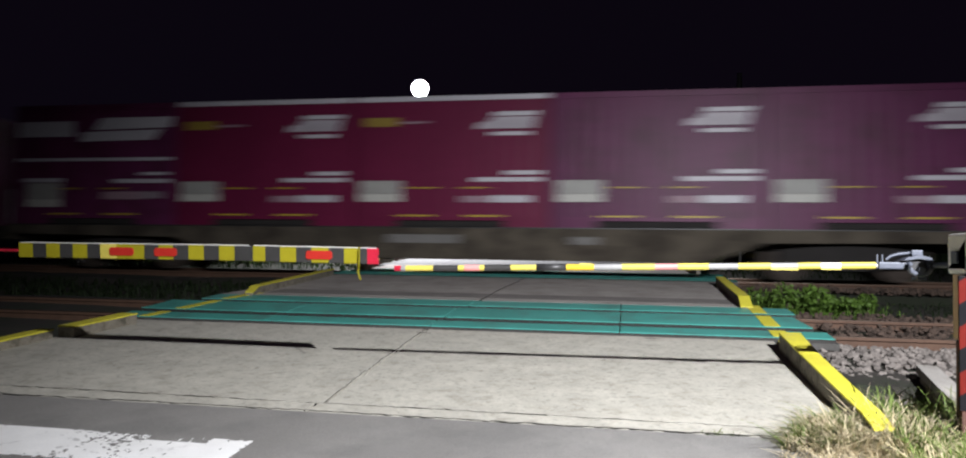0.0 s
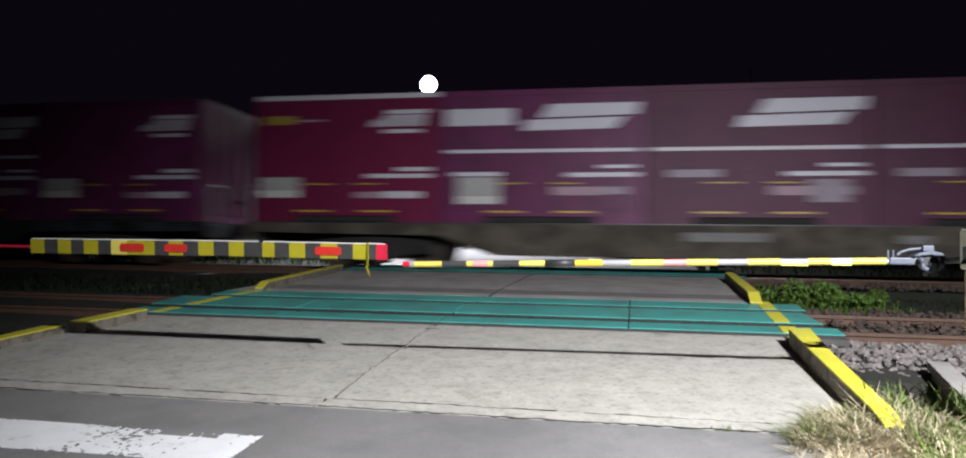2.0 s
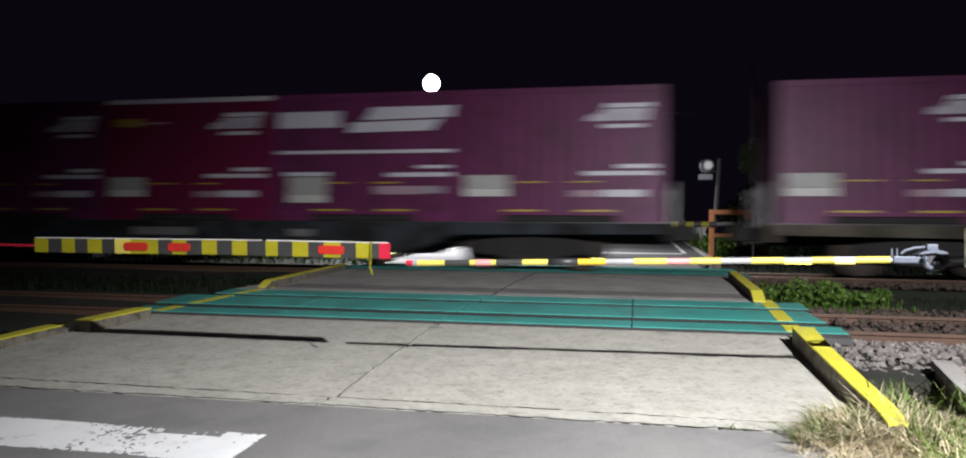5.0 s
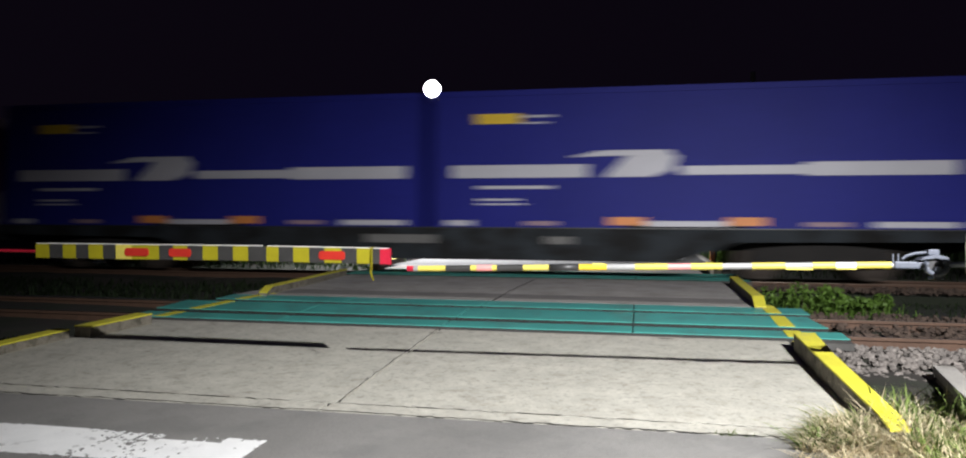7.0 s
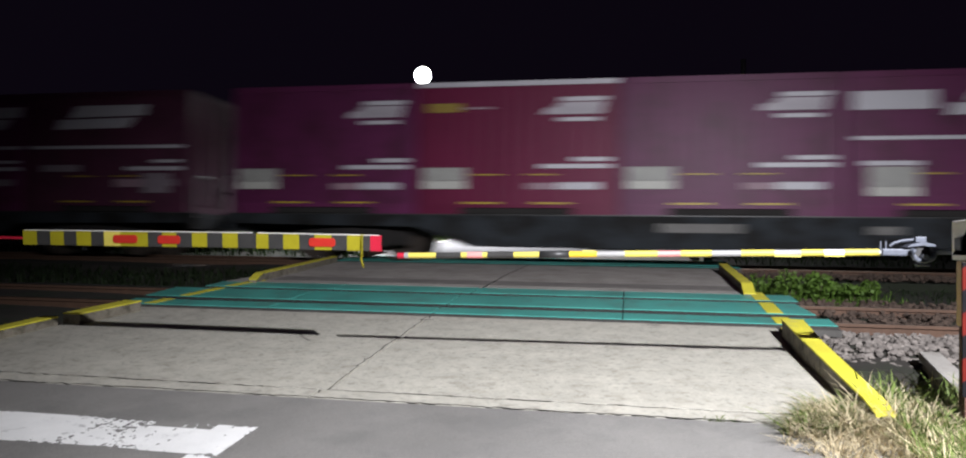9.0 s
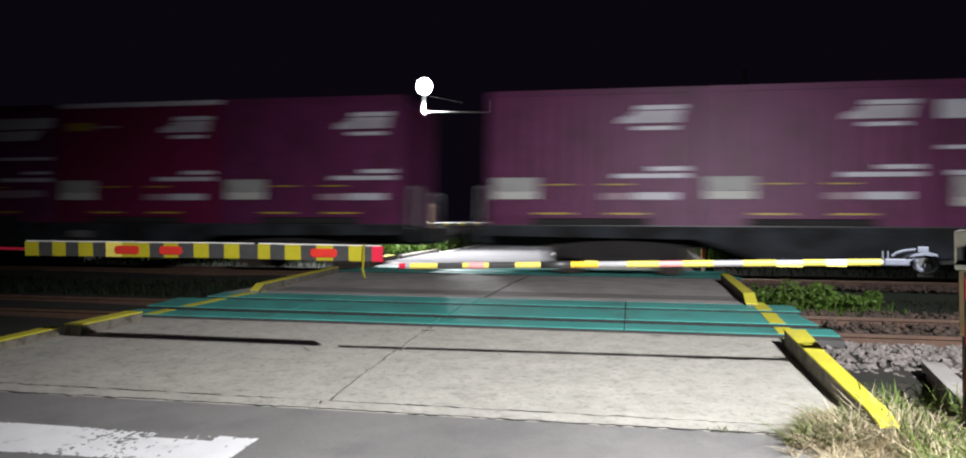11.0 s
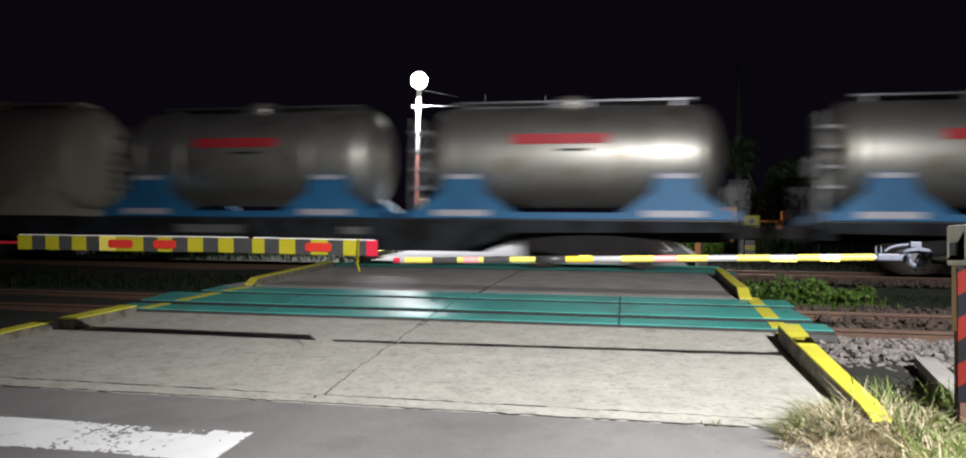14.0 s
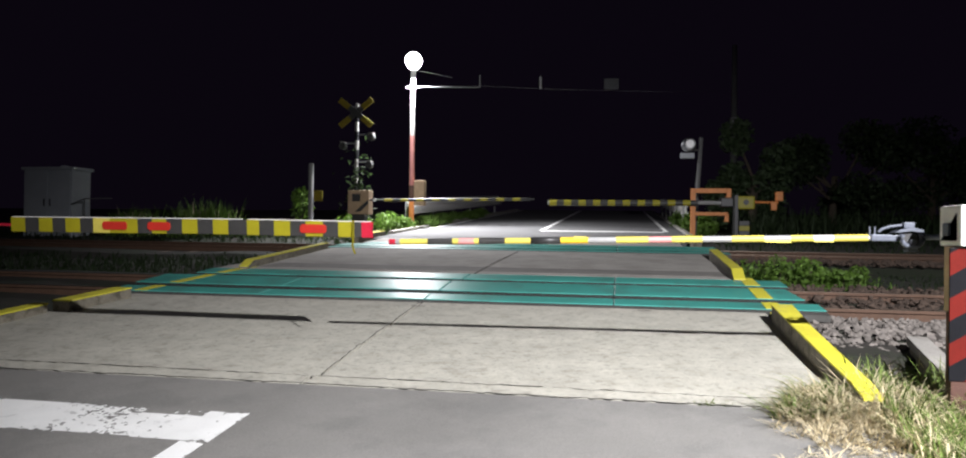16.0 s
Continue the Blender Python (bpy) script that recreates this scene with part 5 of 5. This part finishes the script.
def far_barriers():
    g = thing("crossing_barrier", "orange frame and yellow machine with lowered banded boom", "barrier", group="barriers at the crossing")
    y = 20.0
    base = height(y) - 0.1
    for x0, x1, z0, z1 in ((1.78, 1.9, base, 2.76), (2.66, 2.78, 2.52, 2.76), (1.9, 2.66, 2.64, 2.76), (1.9, 2.7, 2.06, 2.15), (2.62, 2.72, 1.9, 2.1)):
        part("frame_bar", boxes((x0, x1, y + 0.1, y + 0.2, z0, z1), bevel=0.01), M["orange"], g, "orange frame bar")
    part("motor", boxes((2.5, 2.82, y - 0.05, y + 0.3, 2.28, 2.52), bevel=0.03), M["black"], g, "black drive motor")
    m = part("machine", boxes((2.96, 3.4, y + 0.35, y + 0.75, 2.24, 2.58), bevel=0.04), M["yellow"], g, "yellow machine box")
    part("dial", lathe([(y + 0.33, 0.07), (y + 0.352, 0.07)], 16, "Y"), M["black"], m).matrix_basis = pose(3.18, 0, 2.42)
    for k, mat in enumerate(("yellow", "black", "yellow", "black")):
        part("leg_band", boxes((3.02, 3.28, y + 0.4, y + 0.65, base + 0.13 * k, base + 0.13 * (k + 1)), bevel=0.01), M[mat], g)
    part("counter_arm", tubes(((3.4, y + 0.5, 2.43), (4.0, y + 0.5, 2.42), 0.03), n=8), M["orange"], g, "orange arm")
    part("weight", boxes((3.93, 4.1, y + 0.4, y + 0.6, 2.46, 2.7), bevel=0.02), M["orange"], g)
    part("weight", boxes((3.8, 3.95, y + 0.4, y + 0.6, 2.22, 2.44), bevel=0.02), M["orange"], g)
    part("support_post", boxes((2.9, 2.98, y + 0.3, y + 0.7, base, 2.6)), M["black"], g)
    boom = part("boom", tubes(((-1.9, y, 2.365), (2.55, y, 2.385), 0.05), n=12), M["white_band"], g)
    x, k, run = -1.85, 0, []
    while x < 1.9:
        run.append((x, x + 0.19, "yellow" if k % 2 == 0 else "grey_band"))
        x, k = x + 0.19, k + 1
    band_run(boom, run, y, lambda q: 2.367 + 0.004 * q, 0.072, 12)

    g2 = thing("crossing_barrier", "orange gate machine with thin lowered banded boom", "barrier", group="barriers at the crossing")
    y = 19.0
    base = height(y) - 0.1
    part("machine", boxes((-7.1, -6.52, y + 0.0, y + 0.35, 1.98, 2.62), bevel=0.02), M["tan_dim"], g2, "tan machine box")
    part("machine_mark", boxes((-6.98, -6.75, y - 0.006, y + 0.0, 2.32, 2.52)), M["black"], g2, "black square")
    part("machine_mark", plate([(-6.9, 2.05), (-6.55, 2.36), (-6.52, 2.28), (-6.75, 2.05)], y - 0.008, y), M["black"], g2, "black slanting band")
    part("leg", boxes((-7.0, -6.65, y + 0.05, y + 0.3, base, 1.98), bevel=0.01), M["black"], g2)
    boom = part("boom", tubes(((-6.5, y, 2.36), (-2.15, y, 2.405), 0.02), n=8), M["black"], g2)
    x, k, run = -6.08, 0, []
    while x < -2.3:
        run.append((x, x + 0.22, "yellow" if k % 2 == 0 else "black"))
        x, k = x + (0.22 if k % 2 == 0 else 0.2), k + 1
    band_run(boom, run, y, lambda q: 2.36 + (q + 6.1) * 0.0107, 0.036, 10)
    part("marker_lamp", lathe([(y - 0.04, 0.045), (y, 0.045)], 12, "Y"), M["lamp_off"], g2, "white marker").matrix_basis = pose(-6.35, 0, 2.36)


far_barriers()


# ---- warning signal, signal lamp, posts, cabinet ----
def crossing_signal():
    s = thing("crossing_signal", "yellow-black crossbuck on white-black banded pole with vines", "crossing signal")
    x, y = -7.6, 21.0
    base = height(y) - 0.1
    z, k = base, 0
    while z < 5.0:
        part("pole_band", tubes(((x, y, z), (x, y, z + 0.27), 0.055 + 0.001 * (k % 2)), n=10), M["white_unlit" if k % 2 else "post_black"], s)
        z, k = z + 0.27, k + 1
    for a in (38, -38):
        blade = part("crossbuck_blade", boxes((-0.62, -0.24, -0.02, 0.02, -0.085, 0.085), bevel=0.008), M["yellow_unlit"], s, "yellow crossbuck blade")
        blade.matrix_basis = pose(x, y - 0.08 - (0.05 if a > 0 else 0), 4.98, 0, a, 0)
        for x0, x1, mat in ((-0.24, 0.24, "black"), (0.24, 0.62, "yellow_unlit")):
            part("blade_band", boxes((x0, x1, -0.02, 0.02, -0.085, 0.085), bevel=0.008), M[mat], blade)
    for dz, dx in ((4.35, 0.5), (4.1, -0.36), (3.55, 0.45)):
        part("lamp_arm", tubes(((x, y, dz), (x + dx, y - 0.1, dz), 0.02), n=6), M["steel"], s)
        part("lamp_hood", lathe([(y - 0.24, 0.1), (y - 0.06, 0.1), (y - 0.04, 0.06)], 14, "Y"), M["black"], s, "black lamp hood").matrix_basis = pose(x + dx, 0, dz - 0.1)
        part("hood_edge", boxes((x + dx - 0.07, x + dx + 0.07, y - 0.24, y - 0.05, dz + 0.0, dz + 0.03)), M["white_unlit"], s, "pale hood top")
    rnd = random.Random(71)
    me = leaves([(x + rnd.gauss(0.15, 0.2), y + rnd.gauss(-0.1, 0.15), base + abs(rnd.gauss(0.95, 0.6))) for _ in range(300)], 0.09, 72)
    me.materials.append(M["leaf_shaded"])
    v = new("vine", me)
    v.parent = s
    return s


def round_signal():
    s = thing("round_signal_lamp", "grey post with round pale lamp head", "signal lamp")
    x, y = 2.05, 21.0
    base = height(y) - 0.1
    part("post", tubes(((x - 0.1, y, base), (x + 0.06, y, 4.18), 0.06, 0.055), n=10), M["pole_grey"], s, "", True)
    part("lamp_head", lathe([(y - 0.3, 0.12), (y - 0.26, 0.2), (y - 0.1, 0.17), (y + 0.02, 0.1)], 20, "Y"), M["steel"], s, "", True).matrix_basis = pose(x - 0.28, 0, 3.95)
    part("lens", lathe([(y - 0.315, 0.1), (y - 0.3, 0.13)], 16, "Y"), M["lamp_off"], s, "pale lens").matrix_basis = pose(x - 0.25, 0, 3.98)
    part("bracket", tubes(((x - 0.28, y - 0.05, 3.82), (x, y, 3.85), 0.03), n=6), M["steel"], s)
    part("control_box", boxes((x - 0.48, x - 0.12, y - 0.12, y + 0.08, 3.62, 3.76), bevel=0.01), M["grey_paint"], s)
    return s


def signal_cabinet():
    c = thing("signal_cabinet", "grey steel railway equipment cabinet behind the track", "cabinet")
    z = ground_height(-15, 18.3) - 0.05
    part("body", boxes((-16.0, -14.52, 18.0, 18.72, z, 3.08), bevel=0.015), M["grey_paint"], c)
    part("roof", boxes((-16.06, -14.46, 17.94, 18.78, 3.08, 3.16), bevel=0.02), M["grey_paint"], c)
    part("roof_knob", lathe([(3.16, 0.12), (3.2, 0.12), (3.23, 0.06)], 12, "Z"), M["grey_paint"], c).matrix_basis = pose(-15.0, 18.3, 0)
    for x0, x1 in ((-15.95, -15.27), (-15.25, -14.57)):
        d = part("door", boxes((x0, x1, 17.985, 18.0, z + 0.2, 3.02), bevel=0.005), M["grey_paint"], c)
        part("handle", boxes((x1 - 0.1 if x0 < -15.5 else x0 + 0.06, x1 - 0.06 if x0 < -15.5 else x0 + 0.1, 17.96, 17.985, 2.1, 2.3)), M["steel"], d)
    part("hand_rail", tubes(((-14.5, 17.95, 2.15), (-14.1, 17.95, 2.3), 0.02), ((-14.1, 17.95, 2.3), (-13.3, 17.95, 2.32), 0.015), ((-14.1, 17.95, 2.3), (-14.1, 17.95, 1.2), 0.02), n=6), M["pole_grey"], c)
    return c


def marker_post():
    p = thing("marker_post", "grey post with a small yellow-green sign plate", "post")
    base = height(20) - 0.2
    part("post", tubes(((-8.56, 20, base), (-8.57, 20, 3.42), 0.075, 0.07), n=12), M["pole_grey"], p)
    part("sign_plate", boxes((-8.46, -8.2, 19.95, 19.97, 2.36, 2.66), bevel=0.005), M["yellow_unlit"], p, "yellow sign plate")
    return p


crossing_signal()
round_signal()
signal_cabinet()
marker_post()


def guard_rail(x, y0, y1, z0, z1, label, slant=0.0):
    g = thing("guard_rail", label, "guard rail")
    rail_bm = bmesh.new()
    steps = 8
    prof = [(0.0, z0), (0.05, z0 + 0.08), (0.0, (z0 + z1) / 2), (0.05, z1 - 0.08), (0.0, z1), (-0.03, z1), (-0.03, z0)]
    prev = None
    for i in range(steps + 1):
        y = y0 + (y1 - y0) * i / steps
        ring = [rail_bm.verts.new((x + a + slant * (z1 - b), y, height(y) + b)) for a, b in prof]
        if prev:
            for j in range(len(prof)):
                k = (j + 1) % len(prof)
                rail_bm.faces.new((prev[j], prev[k], ring[k], ring[j]))
        else:
            rail_bm.faces.new(ring[::-1])
        prev = ring
    rail_bm.faces.new(prev)
    bmesh.ops.recalc_face_normals(rail_bm, faces=rail_bm.faces[:])
    part("beam", rail_bm, M["white"], g)
    n = max(2, int((y1 - y0) / 3))
    for i in range(n + 1):
        y = y0 + 0.3 + (y1 - y0 - 0.6) * i / n
        part("post", tubes(((x - 0.06, y, height(y) - 0.2), (x - 0.06, y, height(y) + z1), 0.05), n=8), M["white_band"], g)
    return g


guard_rail(-6.55, 22.6, 40.0, 0.42, 0.88, "white steel guard rail beside the climbing road", 0.5)
guard_rail(1.95, 23.4, 36.0, 0.4, 0.78, "white steel guard rail at the road edge")

# concrete road edging beyond the crossing
edging = thing("road_edging", "pale concrete edging along the climbing road", "edging", kind="structure")
for a, b in ((19.2, 22.6), (22.6, 31), (31, 44)):
    part("edging_stone", prism([(a, height(a) + 0.08), (b, height(b) + 0.08), (b, height(b) - 0.2), (a, height(a) - 0.2)], -6.02, -5.9), M["concrete"], edging)
    part("edging_stone", prism([(a, height(a) + 0.06), (b, height(b) + 0.06), (b, height(b) - 0.2), (a, height(a) - 0.2)], 1.7, 1.8), M["concrete_mid"], edging)

# roadside bushes lit by the far lamp
rb = random.Random(90)
bush("roadside_bush", "bright green weeds beside the climbing road", [(-6.15 + rb.uniform(-0.3, 0.25), y, height(y) + 0.12, 0.4, 0.6, 0.24) for y in (21.6, 22.4, 23.2, 24.2, 25.4, 26.6, 28.0, 29.5, 31.5, 34)], 5200, 0.075, M["leaf"], 91)
bush("roadside_bush", "green weeds round the lamp pole foot", [(-7.3 + rb.uniform(-0.5, 0.8), y, height(y) + 0.2, 0.45, 0.35, 0.3) for y in (20.2, 20.8, 21.3, 21.8, 22.2)], 1500, 0.075, M["leaf"], 92)
bush("roadside_bush", "green weeds in front of the orange frame", [(1.95 + rb.uniform(-0.1, 0.35), y, height(y) + 0.2, 0.35, 0.5, 0.32) for y in (21.2, 22.0, 23.0, 24.2, 25.5)], 1900, 0.075, M["leaf"], 93)
bush("roadside_bush", "green shrub beside the marker post", [(-8.9, 20.2, 2.1, 0.35, 0.3, 0.6), (-9.0, 20.3, 2.5, 0.25, 0.25, 0.3)], 500, 0.08, M["leaf"], 94)
rw = random.Random(97)
weeds = [(1.85 + 0.14 * i + rw.uniform(-0.08, 0.08), 11.0 + rw.uniform(-0.3, 0.7), height(11) - 0.08 + (0.09 if 2 <= i <= 5 else 0.0) + rw.uniform(-0.04, 0.05), rw.uniform(0.12, 0.24), 0.25, rw.uniform(0.05, 0.3 - 0.012 * i)) for i in range(11)]
bush("weed_clump", "green broad-leaved weeds between the tracks", weeds, 2600, 0.036, M["leaf"], 95)
blades("grass", "rank grass among the weeds between the tracks", M["leaf"], scatter(700, 1.8, 3.5, 10.5, 12.2, 98, 0.4, 1.0), 0.3, 0.014, 99, 0.9)


def tree(x, y, tall, spread, seed, count):
    t = thing("tree", "dark leafy tree beyond the crossing at night", "tree")
    rnd = random.Random(seed)
    base = ground_height(x, y) - 0.1
    tb = bmesh.new()
    tube(tb, (x, y, base), (x + 0.1, y, base + tall * 0.5), 0.16, 0.1, n=9)
    part("trunk", tb, M["bark"], t)
    centres = []
    for i in range(9):
        a = rnd.uniform(0, math.tau)
        r = spread * rnd.uniform(0.3, 0.9)
        c = (x + math.cos(a) * r, y + math.sin(a) * r * 0.6, base + tall * rnd.uniform(0.18, 0.86))
        lb = bmesh.new()
        tube(lb, (x + 0.05, y, base + tall * rnd.uniform(0.2, 0.48)), c, 0.06, 0.02, n=6)
        part("limb", lb, M["bark"], t)
        centres.append((*c, spread * 0.42, spread * 0.4, tall * 0.17))
    me = leaves(clump_points(centres, count, seed + 1), 0.12, seed + 2)
    me.materials.append(M["leaf_tree"])
    crown = new("crown", me)
    crown.parent = t
    return t


tree(4.4, 27.0, 3.9, 1.5, 101, 4200)
tree(7.6, 29.5, 3.9, 2.4, 104, 5000)
tree(11.5, 31.0, 4.4, 3.0, 107, 5200)

upole = thing("utility_pole", "dull concrete utility pole beyond the trees", "utility pole")
part("pole", tubes(((5.33, 38, height(38) - 0.3), (5.33, 38, 10.8), 0.17, 0.12), n=12), M["pole_grey"], upole, "", True)
part("transformer_band", tubes(((5.33, 38, 6.7), (5.33, 38, 7.3), 0.19), n=12), M["white_band"], upole, "pale band")


motions()
